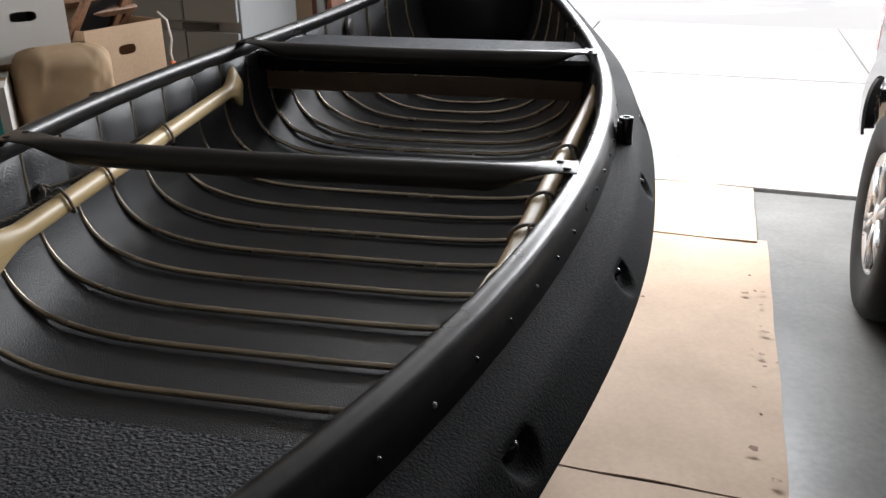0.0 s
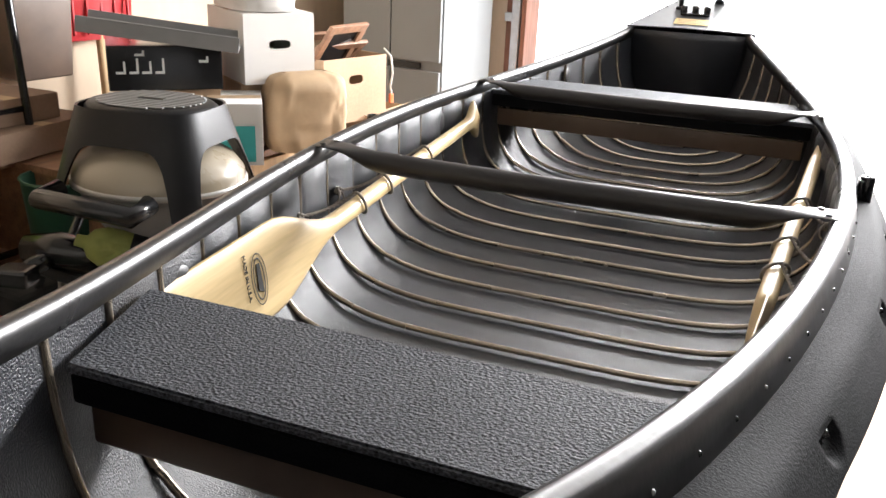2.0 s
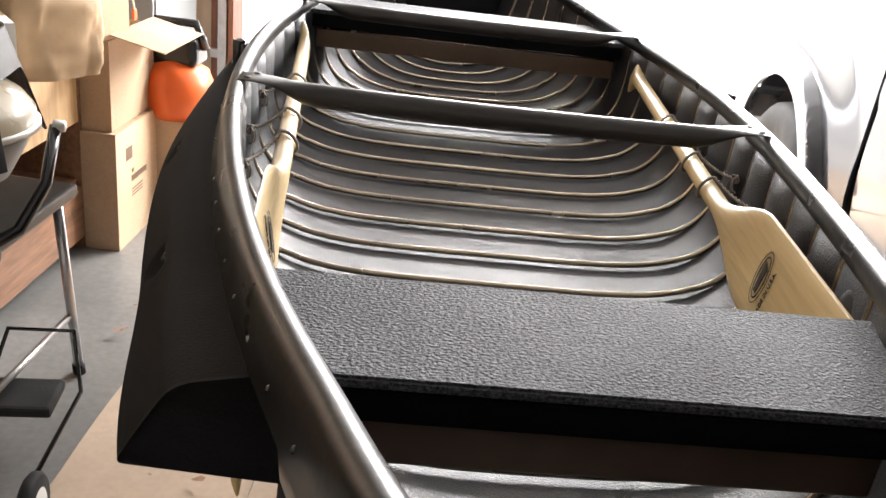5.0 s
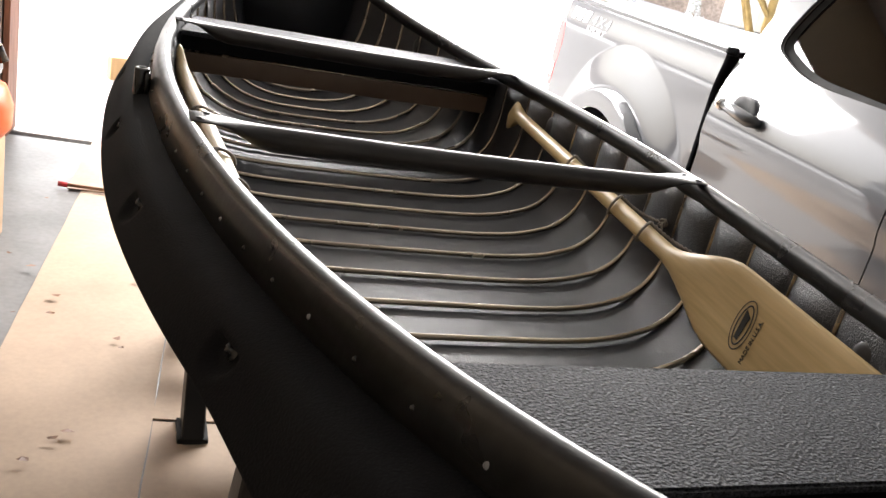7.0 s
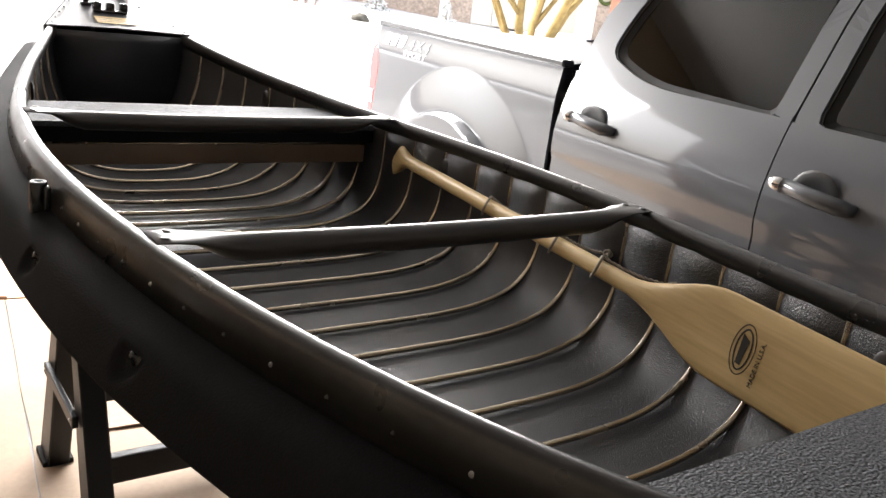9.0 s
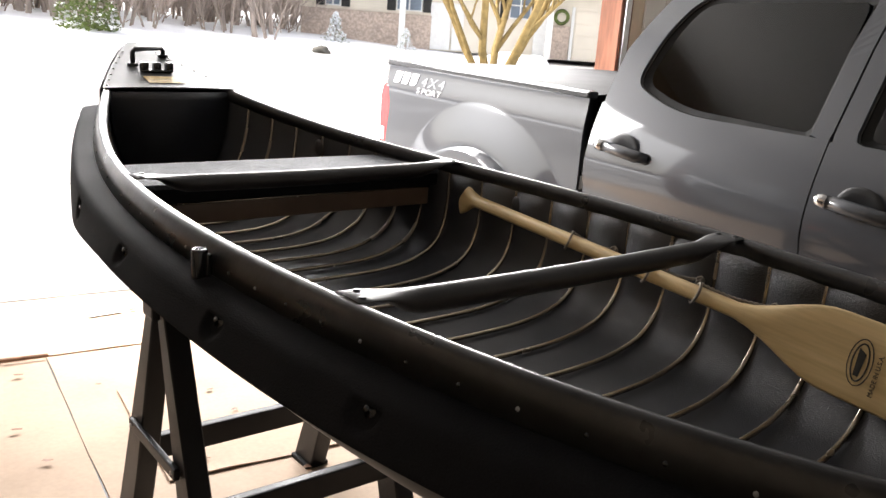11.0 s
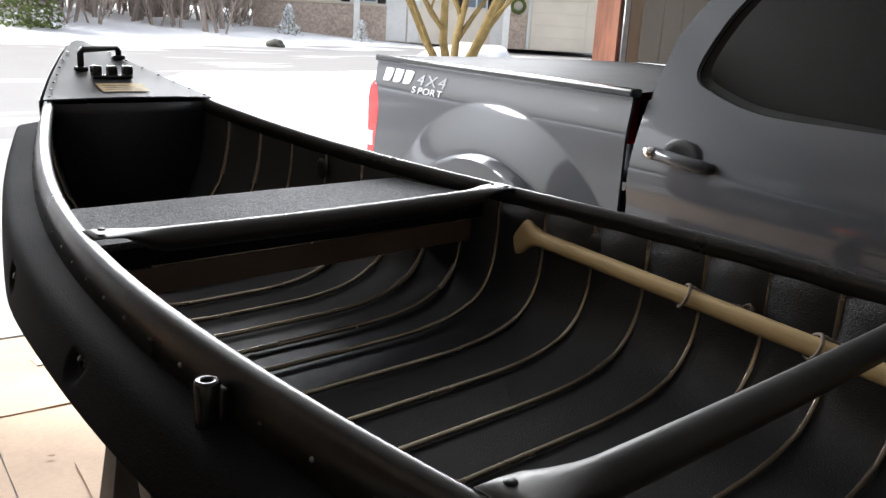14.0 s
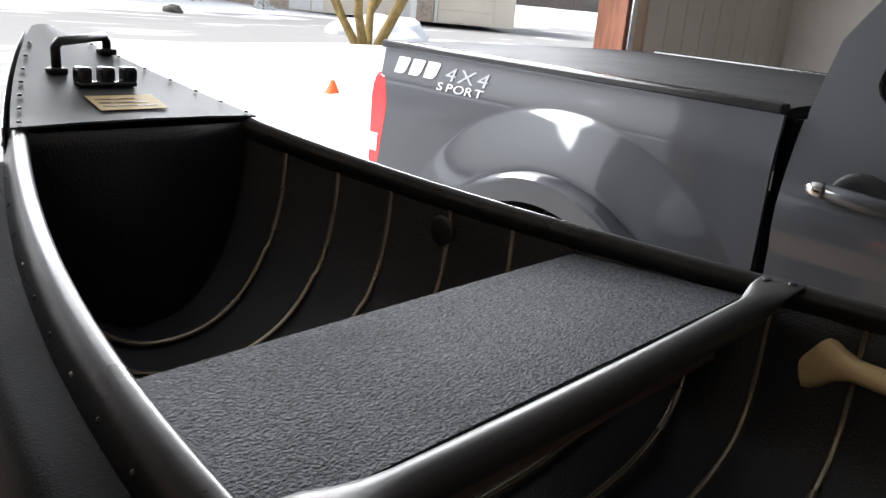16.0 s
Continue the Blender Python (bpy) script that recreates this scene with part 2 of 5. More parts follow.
def tube(points, radius, sides=8, caps=True, squash=None):
    """A round bar along points; radius is a number or one for each point; squash gives a flattening (width, height) for each point."""
    pts = [Vector(p) for p in points]
    n = len(pts)
    rad = radius if isinstance(radius, (list, tuple)) else [radius] * n
    verts, faces = [], []
    side = None
    for i, p in enumerate(pts):
        d = (pts[min(i + 1, n - 1)] - pts[max(i - 1, 0)]).normalized()
        if side is None:
            ref = Vector((0, 0, 1)) if abs(d.z) < 0.9 else Vector((1, 0, 0))
            side = d.cross(ref).normalized()
        side = (side - d * side.dot(d)).normalized()
        up = side.cross(d)
        sq = squash[i] if squash else (1, 1)
        for k in range(sides):
            a = 2 * math.pi * k / sides
            verts.append(p + (side * math.cos(a) * sq[0] + up * math.sin(a) * sq[1]) * rad[i])
    for i in range(n - 1):
        for k in range(sides):
            a, b = i * sides + k, i * sides + (k + 1) % sides
            faces.append((a, b, b + sides, a + sides))
    if caps:
        faces.append(tuple(range(sides))[::-1])
        faces.append(tuple((n - 1) * sides + k for k in range(sides)))
    return mesh_of("bar", verts, faces, True)


def rod(a, b, r, sides=10):
    return tube([a, b], r, sides)


def lathe(profile, sides=24, close=True):
    """Turns (radius, z) pairs about the z axis."""
    verts, faces = [], []
    n = len(profile)
    for k in range(sides):
        a = 2 * math.pi * k / sides
        for r, z in profile:
            verts.append((r * math.cos(a), r * math.sin(a), z))
    for k in range(sides):
        for i in range(n - 1):
            a, b = k * n + i, ((k + 1) % sides) * n + i
            faces.append((a, b, b + 1, a + 1))
    return mesh_of("turned", verts, faces, True)


def sheet(fn, nu, nv, closed=False, smooth=True):
    """A surface from fn(u, v), u and v from 0 to 1."""
    verts = [fn(i / (nu - 1), j / (nv - 1)) for i in range(nu) for j in range(nv)]
    faces = []
    for i in range(nu - 1):
        for j in range(nv - 1):
            a = i * nv + j
            faces.append((a, a + 1, a + nv + 1, a + nv))
    return mesh_of("sheet", verts, faces, smooth)


def thick(ob, t, offset=0.0):
    s = ob.modifiers.new("thickness", "SOLIDIFY")
    s.thickness, s.offset = t, offset
    e = ob.modifiers.new("crisp_edges", "EDGE_SPLIT")
    e.split_angle = radians(42)
    return ob


def smoothstep(a, b, x):
    k = min(1, max(0, (x - a) / (b - a)))
    return k * k * (3 - 2 * k)


def prism(outline, y0, y1, axis="y", bevel=0.0):
    """A flat outline of (a, b) pairs pushed from y0 to y1 along an axis."""
    bm = bmesh.new()
    def at(a, b, c):
        return (a, c, b) if axis == "y" else (c, a, b) if axis == "x" else (a, b, c)
    low = [bm.verts.new(at(a, b, y0)) for a, b in outline]
    high = [bm.verts.new(at(a, b, y1)) for a, b in outline]
    n = len(outline)
    bm.faces.new(low)
    bm.faces.new(high[::-1])
    for i in range(n):
        bm.faces.new((low[i], high[i], high[(i + 1) % n], low[(i + 1) % n]))
    bmesh.ops.recalc_face_normals(bm, faces=bm.faces)
    if bevel:
        bmesh.ops.bevel(bm, geom=bm.edges[:], offset=bevel, segments=1, affect="EDGES")
    return bm


def rounded(pts, r, seg=5):
    """Rounds the corners of a closed outline."""
    out = []
    n = len(pts)
    for i in range(n):
        p, a, b = Vector(pts[i]), Vector(pts[i - 1]), Vector(pts[(i + 1) % n])
        ri = r[i] if isinstance(r, (list, tuple)) else r
        da, db = (a - p), (b - p)
        k = min(ri, da.length * 0.48, db.length * 0.48)
        s, e = p + da.normalized() * k, p + db.normalized() * k
        for j in range(seg + 1):
            t = j / seg
            out.append(tuple((1 - t) ** 2 * s + 2 * t * (1 - t) * p + t * t * e))
    return out


def words(name, text, size, material, parent, m, depth=0.0006):
    cu = bpy.data.curves.new(name, "FONT")
    cu.body, cu.size, cu.extrude = text, size, depth
    cu.align_x, cu.align_y = "CENTER", "CENTER"
    tmp = bpy.data.objects.new("tmp", cu)
    me = bpy.data.meshes.new_from_object(tmp)
    bpy.data.objects.remove(tmp)
    me.materials.clear()
    return part(name, me, material, parent, "", m)

# ---- garage, turned a little against the canoe ----
TURN = 6.5
G = pose(0, 0, 0, 0, 0, -TURN)
XL, XR, YB, YF, H = -2.55, 5.2, -3.6, 3.4, 2.75
JL, JR, DOORH = -1.46, 3.27, 2.25


def structure(name, bm, material, label, category, m=G):
    return solo(name, bm, material, label, category, m, "", "structure")


structure("floor", box(XR - XL + 0.4, YF - YB + 0.2, 0.2, ((XL + XR) / 2, (YF + YB) / 2 - 0.1, -0.2)), "concrete",
          "grey stained concrete garage floor slab", "floor")
structure("wall_west", box(0.15, YF - YB, H, (XL - 0.075, (YF + YB) / 2, 0)), "drywall", "bare plywood garage side wall", "wall")
structure("wall_east", box(0.15, YF - YB, H, (XR + 0.075, (YF + YB) / 2, 0)), "panelwall", "pale panelled garage side wall", "wall")
structure("wall_south", box(XR - XL + 0.3, 0.15, H, ((XL + XR) / 2, YB - 0.075, 0)), "panelwall", "plain garage back wall", "wall")
structure("wall_north", join(box(JL - XL, 0.14, H, ((XL + JL) / 2, YF + 0.07, 0)), box(XR - JR, 0.14, H, ((XR + JR) / 2, YF + 0.07, 0)),
          box(JR - JL, 0.14, H - DOORH, ((JL + JR) / 2, YF + 0.07, DOORH))), "drywall", "garage front wall round the wide door opening", "wall")
structure("ceiling", box(XR - XL + 0.3, YF - YB + 0.3, 0.12, ((XL + XR) / 2, (YF + YB) / 2, H)), "ceiling", "plain grey garage ceiling board", "ceiling")
for s, x in ((1, JL), (-1, JR)):
    structure("trim", join(box(0.03, 0.20, DOORH, (x + s * 0.016, YF + 0.05, 0), 0.004), box(0.10, 0.022, DOORH, (x - s * 0.052, YF - 0.013, 0), 0.004)),
              "trim", "red-brown stained wooden door jamb", "trim")
    tr = thing("door_track", "galvanised steel overhead door track beside the jamb", "door track", G)
    part("rail", box(0.05, 0.035, DOORH - 0.05, (x - s * 0.03, YF - 0.045, 0.05), 0.006), "steel", tr)
    for z in (0.35, 1.05, 1.75):
        part("bracket", box(0.09, 0.03, 0.05, (x - s * 0.06, YF - 0.028 - 0.004, z), 0.004), "steel", tr)

# pale panels behind the pickup, on the front wall's return
pw = thing("wall_panelling", "pale grooved vertical wall panels beside the door", "wall panel", G, "", "structure")
for i in range(9):
    part("panel", box(0.185, 0.02, H - 0.1, (JR + 0.32 + i * 0.192, YF - 0.011, 0.05), 0.006), "panelwall", pw)

# ---- outside ----
def snow_height(x, y):
    h = 0.0
    d = y - 22 - 0.25 * x
    h += 0.75 * smoothstep(0, 16, d)
    h += 0.5 * smoothstep(2.6, 4.2, x - 0.12 * y) * smoothstep(4.5, 6, y) * (1 - smoothstep(13, 16, y))
    h += 0.22 * noise.noise((x * 0.22, y * 0.22, 0)) * smoothstep(0.1, 0.8, h)
    return h - 0.06


def ground_fn(u, v):
    x = -60 + 190 * u
    y = 3.55 + 150 * v ** 2.2
    return (x, y - 0.11 * x * (1 - v), snow_height(x, y))


gr = solo("ground", sheet(ground_fn, 160, 110), "snow", "snow-covered yards with banks rising to a house", "snow", None, "", "structure")
gm = M["snow"].copy()
gm.name = "snow_and_wet_paving"
gr.data.materials[0] = gm
nt = gm.node_tree
p = nt.nodes["Principled BSDF"]
tc = nt.nodes.new("ShaderNodeTexCoord")
sep = nt.nodes.new("ShaderNodeSeparateXYZ")
nt.links.new(tc.outputs["Object"], sep.inputs[0])
nz = nt.nodes.new("ShaderNodeTexNoise")
nz.inputs["Scale"].default_value, nz.inputs["Detail"].default_value = 0.45, 6
mpn = nt.nodes.new("ShaderNodeMapping")
mpn.inputs["Scale"].default_value = (0.5, 1.6, 1)
nt.links.new(tc.outputs["Object"], mpn.inputs[0])
nt.links.new(mpn.outputs[0], nz.inputs["Vector"])
mz = nt.nodes.new("ShaderNodeMath")
mz.operation = "MULTIPLY_ADD"
mz.inputs[1].default_value, mz.inputs[2].default_value = 0.5, -0.29
nt.links.new(nz.outputs["Fac"], mz.inputs[0])
ad = nt.nodes.new("ShaderNodeMath")
ad.operation = "ADD"
nt.links.new(mz.outputs[0], ad.inputs[0])
nt.links.new(sep.outputs["Z"], ad.inputs[1])
thr = nt.nodes.new("ShaderNodeMapRange")
thr.inputs["From Min"].default_value, thr.inputs["From Max"].default_value = -0.06, 0.0
nt.links.new(ad.outputs[0], thr.inputs["Value"])
old = p.inputs["Base Color"].links[0].from_socket
mx = nt.nodes.new("ShaderNodeMix")
mx.data_type = "RGBA"
mx.inputs["A"].default_value = (0.27, 0.265, 0.26, 1)
nt.links.new(thr.outputs[0], mx.inputs["Factor"])
nt.links.new(old, mx.inputs["B"])
nt.links.new(mx.outputs["Result"], p.inputs["Base Color"])

drv = thing("driveway", "damp grey concrete driveway slabs outside the door", "driveway", G, "", "structure")
for i in range(3):
    for j in range(2):
        part("slab", box(2.58, 2.9, 0.09, (-2.0 + i * 2.6, YF + 0.1 + 1.46 + j * 2.92, -0.1), 0.008), "drive", drv)


# ---- canoe ----
CY, CL, CW = 0.33, 1.88, 0.484
ZG, ZF = 1.117, 0.815


def cu(y):
    return max(-1.0, min(1.0, (y - CY) / CL))


def half(y):
    """Half the width at the rails: widest a little before the middle, running in straight to the stern."""
    if y > 0.4:
        return CW * max(0.0, 1 - ((y - 0.4) / 1.812) ** 2) ** 0.868 + 0.004
    return CW * (1 - ((0.4 - y) / 2.05) ** 2) ** 1.165 * (1 - smoothstep(-1.36, -1.56, y)) + 0.004 + 0.015 * smoothstep(-0.95, -1.25, y) * (1 - smoothstep(-1.36, -1.56, y))


def fullness(y):
    return 4.6 - 2.5 * smoothstep(0.20, 0.85, abs(cu(y)))


def zgun(y):
    return ZG + (0.22 * cu(y) ** 3.6 if y > CY else 0.295 * abs(cu(y)) ** 4.27)


def zfloor(y):
    return ZF + 0.30 * max(0.0, abs(cu(y)) - 0.55) ** 2 * 2.0


def section(y, t, inset=0.0):
    """A point of the hull's cross-section: t runs from -1 (left rail) over 0 (keel) to 1 (right rail)."""
    w, zg, zf = half(y) - inset, zgun(y), zfloor(y) + inset
    n = fullness(y)
    sn, cs = math.sin(abs(t) * math.pi / 2), max(0.0, math.cos(abs(t) * math.pi / 2))
    r = (sn ** n + cs ** n) ** (-1 / n)
    x = w * sn * r
    z = zg - (zg - zf) * cs * r
    return Vector((math.copysign(max(x, 0.0), t), y, z))


# the canoe stands slightly turned
RC = pose(0.001, 0, 0, 0, 0, -0.85)
canoe = thing("canoe", "black foam-lined aluminium canoe resting on two sawhorses", "canoe", RC @ pose(0, CY, 0.79))
CI = pose(0, -CY, -0.79)


def cpart(name, geo, material, label="", parent=None, m=None):
    ob = part(name, geo, material, parent or canoe, label, smooth=True)
    ob.matrix_basis = (CI if parent is None else Matrix()) @ (m or Matrix())
    return ob


YS0, YS1 = CY - CL + 0.004, CY + CL - 0.004
TS = [math.copysign(abs(k), k) for k in np.linspace(-1, 1, 65)]


def hull_skin(inset):
    return lambda u, v: section(YS0 + (YS1 - YS0) * (0.5 - 0.5 * math.cos(math.pi * u)), TS[round(v * 64)], inset)


cpart("outer_skin", sheet(hull_skin(0.0), 121, 65), "hull", "dark painted metal outer skin")


RIBS = [0.025 + 0.1255 * k for k in range(-9, 8)] + [1.002, 1.10, 1.205, 1.315, 1.43, 1.5425, 1.646, 1.7495]


def puff(y):
    """0 at a rib and 1 half-way to the next."""
    for a, c in zip(RIBS, RIBS[1:]):
        if a <= y < c:
            return abs(math.sin(math.pi * (y - a) / (c - a))) ** 0.6
    return 0.0


def lining(u, v):
    """The lining puffs inwards between the ribs, most on the walls."""
    y = YS0 + 0.03 + (YS1 - YS0 - 0.06) * u
    t = TS[round(v * 64)]
    k = puff(y)
    wall = smoothstep(0.45, 0.75, abs(t))
    lump = 0.003 * noise.noise((y * 9, t * 7, 2))
    k *= 0.006 + 0.009 * (1 - smoothstep(0.90, 0.975, abs(t)))
    return section(y, t, 0.007 + (k + lump) * wall * (1 - smoothstep(0.35, 0.60, abs(cu(y)))))


cpart("foam_liner", sheet(lining, 421, 65), "liner", "pebbled black foam lining")

# rails
for s in (-1, 1):
    prof = [(-0.0165, -0.024), (-0.0195, -0.009), (-0.0190, 0.0), (-0.0150, 0.0072), (-0.0095, 0.0108), (-0.0035, 0.0108), (0.0025, 0.0085), (0.0070, 0.0042), (0.0095, -0.001), (0.0115, -0.008), (0.0205, -0.043), (0.0165, -0.045)]
    verts, faces = [], []
    ys = [CY + CL * 0.992 * math.sin(math.pi / 2 * k) for k in np.linspace(-1, 1, 141)]
    for y in ys:
        for a, b in prof:
            verts.append((s * (half(y) + a), y, zgun(y) + b))
    n = len(prof)
    for i in range(len(ys) - 1):
        for k in range(n):
            a, b = i * n + k, i * n + (k + 1) % n
            faces.append((a, b, b + n, a + n) if s > 0 else (a + n, b + n, b, a))
    faces += [tuple(range(n)), tuple((len(ys) - 1) * n + k for k in range(n))]
    g = cpart("gunwale", mesh_of("gunwale", verts, faces, True), "gunwale", "black metal gunwale rail with a worn sheen")
    for i in range(40):
        y = CY - CL * 0.9 + i * 0.0865
        cpart("rivet", lathe([(0.0, 0.0022), (0.002, 0.002), (0.0034, 0.0)], 8), "gloss" if i % 3 else "greyplastic", "", g,
              Matrix.Translation((s * (half(y) + 0.0162), y, zgun(y) - 0.027)) @ pose(0, 0, 0, 0, s * 76, 0))

# ribs
for y in RIBS:
    pts = [section(y, t, 0.012) for t in np.linspace(-0.99, 0.99, 101)]
    pts = [p + Vector((math.copysign(0.005, p.x) if abs(p.x) > 0.8 * half(y) else 0, 0, 0.004)) for p in pts if p.z < zgun(y) - 0.010]
    cpart("rib", tube(pts, 0.0056, 8), "rib")

# thwarts: tubes with flattened ends
def thwart(y, sag):
    w = half(y) - 0.009
    n = 37
    pts, sq, rad = [], [], []
    for i in range(n):
        t = -1 + 2 * i / (n - 1)
        e = smoothstep(0.72, 0.93, abs(t))
        pts.append((w * t, y, zgun(y) + 0.0110 - 0.0185 * (1 - e) - sag * (1 - t * t)))
        sq.append((1 + 0.5 * e, 1 - 0.86 * e))
        rad.append(0.0205)
    ob = cpart("thwart", tube(pts, rad, 16, True, sq), "tube", "glossy black tube thwart with flattened bolted ends")
    for s in (-1, 1):
        for dy in (-0.016, 0.016):
            cpart("bolt", lathe([(0.0, 0.0012), (0.0055, 0.0012), (0.0065, 0.0)], 10), "plastic", "", ob,
                  pose(s * (w - 0.014 - 0.012 * (dy > 0)), y + dy, zgun(y) + 0.0138))
    return ob


thwart(0.0, 0.006)
thwart(0.892, 0.006)


# seats: foam pad on a board, carried by a brown rail
def seat(y0, y1, dz):
    z = zgun((y0 + y1) / 2) + dz
    def ring(zz, ins):
        ws0, ws1 = half(y0) - 0.018 - ins, half(y1) - 0.018 - ins
        return [(-ws0, y0 + ins, zz), (ws0, y0 + ins, zz), (ws1, y1 - ins, zz), (-ws1, y1 - ins, zz)]
    def slab(z0, z1, ins):
        bm = bmesh.new()
        lo, hi = [bm.verts.new(v) for v in ring(z0, ins)], [bm.verts.new(v) for v in ring(z1, ins)]
        bm.faces.new(lo[::-1])
        bm.faces.new(hi)
        for i in range(4):
            bm.faces.new((lo[i], lo[(i + 1) % 4], hi[(i + 1) % 4], hi[i]))
        bmesh.ops.bevel(bm, geom=bm.edges[:], offset=0.003, segments=2, affect="EDGES")
        return bm
    st = part("seat", slab(z - 0.012, z, 0.0), "pad", canoe, "charcoal textured foam seat pad", CI)
    part("foam_core", slab(z - 0.046, z - 0.0125, 0.002), "sponson", st, "black cut foam")
    for yy in (y0 + 0.030, y1 - 0.030):
        w = half(yy) - 0.03
        cpart("seat_rail", box(2 * w, 0.014, 0.056, (0, yy, z - 0.104), 0.004), "brown", "glossy brown rail under the seat", st)
        cpart("rail_lip", rod((-w, yy - 0.008, z - 0.052), (w, yy - 0.008, z - 0.052), 0.0035, 6), "rib", "", st)
    return st


seat(-0.835, -0.645, -0.047)
seat(0.935, 1.205, -0.026)


# decks
def deck(y0, tip, s):
    n = 14
    verts, faces = [], []
    for i in range(n):
        y = y0 + (tip - y0) * i / (n - 1)
        w = half(y) + 0.008
        for k in (-1, -0.5, 0, 0.5, 1):
            verts.append((w * k, y, zgun(y) + 0.0125 + 0.004 * (1 - k * k)))
    for i in range(n - 1):
        for k in range(4):
            a = i * 5 + k
            faces.append((a, a + 1, a + 6, a + 5) if s > 0 else (a + 5, a + 6, a + 1, a))
    d = cpart("deck", mesh_of("deck", verts, faces, True), "deck", "dark metal deck plate over the pointed end")
    thick(d, 0.004)
    for sx in (-1, 1):
        for i in range(7):
            y = y0 + (tip - y0) * (0.02 + 0.13 * i)
            cpart("rivet", lathe([(0.0, 0.0035), (0.003, 0.003), (0.0045, 0.0)], 8), "gloss", "", d,
                  pose(sx * (half(y) - 0.006), y, zgun(y) + 0.018))
    return d


dk = deck(1.825, CY + CL - 0.006, 1)
deck(-1.37, CY - CL + 0.006, -1)
# carry handle and clip on the bow deck
zd = lambda y: zgun(y) + 0.02
hp = [(-0.062, 2.015, zd(2.03) - 0.002), (-0.062, 2.018, zd(2.03) + 0.036), (-0.054, 2.022, zd(2.03) + 0.047), (0.062, 2.088, zd(2.05) + 0.045), (0.070, 2.092, zd(2.05) + 0.034), (0.070, 2.093, zd(2.09) - 0.004)]
cpart("carry_handle", tube(hp, 0.0085, 10), "plastic", "black loop carry handle", dk)
for (x, y) in ((-0.062, 2.015), (0.070, 2.093)):
    cpart("handle_foot", box(0.032, 0.024, 0.012, (x, y, zd(y) - 0.004), 0.004), "plastic", "", dk)
cl = cpart("cleat", box(0.105, 0.03, 0.010, (0, 1.962, zd(1.962) - 0.003), 0.004), "gloss", "black cam clip", dk)
for x in (-0.042, 0.0, 0.042):
    cpart("jaw", box(0.024, 0.030, 0.028, (x, 1.962, zd(1.962) + 0.004), 0.007, None, 3), "gloss", "", cl)
def deck_strip(x0, x1, y0, y1, lift):
    return sheet(lambda u, v: (x0 + (x1 - x0) * u, y0 + (y1 - y0) * v, zgun(y0 + (y1 - y0) * v) + 0.0125 + 0.004 + lift), 3, 6)


thick(cpart("label_plate", deck_strip(-0.062, 0.060, 1.858, 1.916, 0.0045), "yellow", "faded yellow notice plate", dk), 0.0008)
for i in range(3):
    thick(cpart("print_bar", deck_strip(-0.052, 0.046 - 0.012 * i, 1.870 + i * 0.014, 1.8735 + i * 0.014, 0.0055), "brown", "", dk), 0.0003)
# bare metal plates at the bow, riveted under the deck's edge
for s in (-1, 1):
    bp = cpart("bow_plate", sheet(lambda u, v: (s * (half(1.845 + 0.355 * u) * (1 - 0.10 * v ** 2) + 0.0195), 1.845 + 0.355 * u, zgun(1.845 + 0.355 * u) + 0.006 - 0.24 * v), 16, 8), "stem", "bare grey aluminium bow plate")
    thick(bp, 0.002)
    for i in range(7):
        y = 1.87 + 0.045 * i
        cpart("rivet", lathe([(0.0, 0.0025), (0.003, 0.002), (0.0045, 0.0)], 8), "gloss", "", bp,
              Matrix.Translation((s * (half(y) + 0.0205), y, zgun(y) - 0.03)) @ pose(0, 0, 0, 0, s * 90, 0))
# bulkheads that close the pointed ends
for yb in (1.832, -1.376):
    ring = [section(yb, t, 0.012) for t in np.linspace(-1, 1, 41)]
    cpart("bulkhead", prism([(p.x, p.z) for p in ring], yb - 0.006, yb + 0.006), "liner", "black foam bulkhead under the deck")
# stem caps
for s, y in ((1, CY + CL), (-1, CY - CL)):
    zt = zgun(y)
    cpart("stem_cap", tube([(0, y - s * 0.003, zt - 0.01), (0, y - s * 0.002, zt - 0.15), (0, y - s * 0.012, zt - 0.36), (0, y - s * 0.05, zfloor(y) + 0.02)], [0.013, 0.014, 0.014, 0.012], 10), "stem", "bare grey metal stem band")

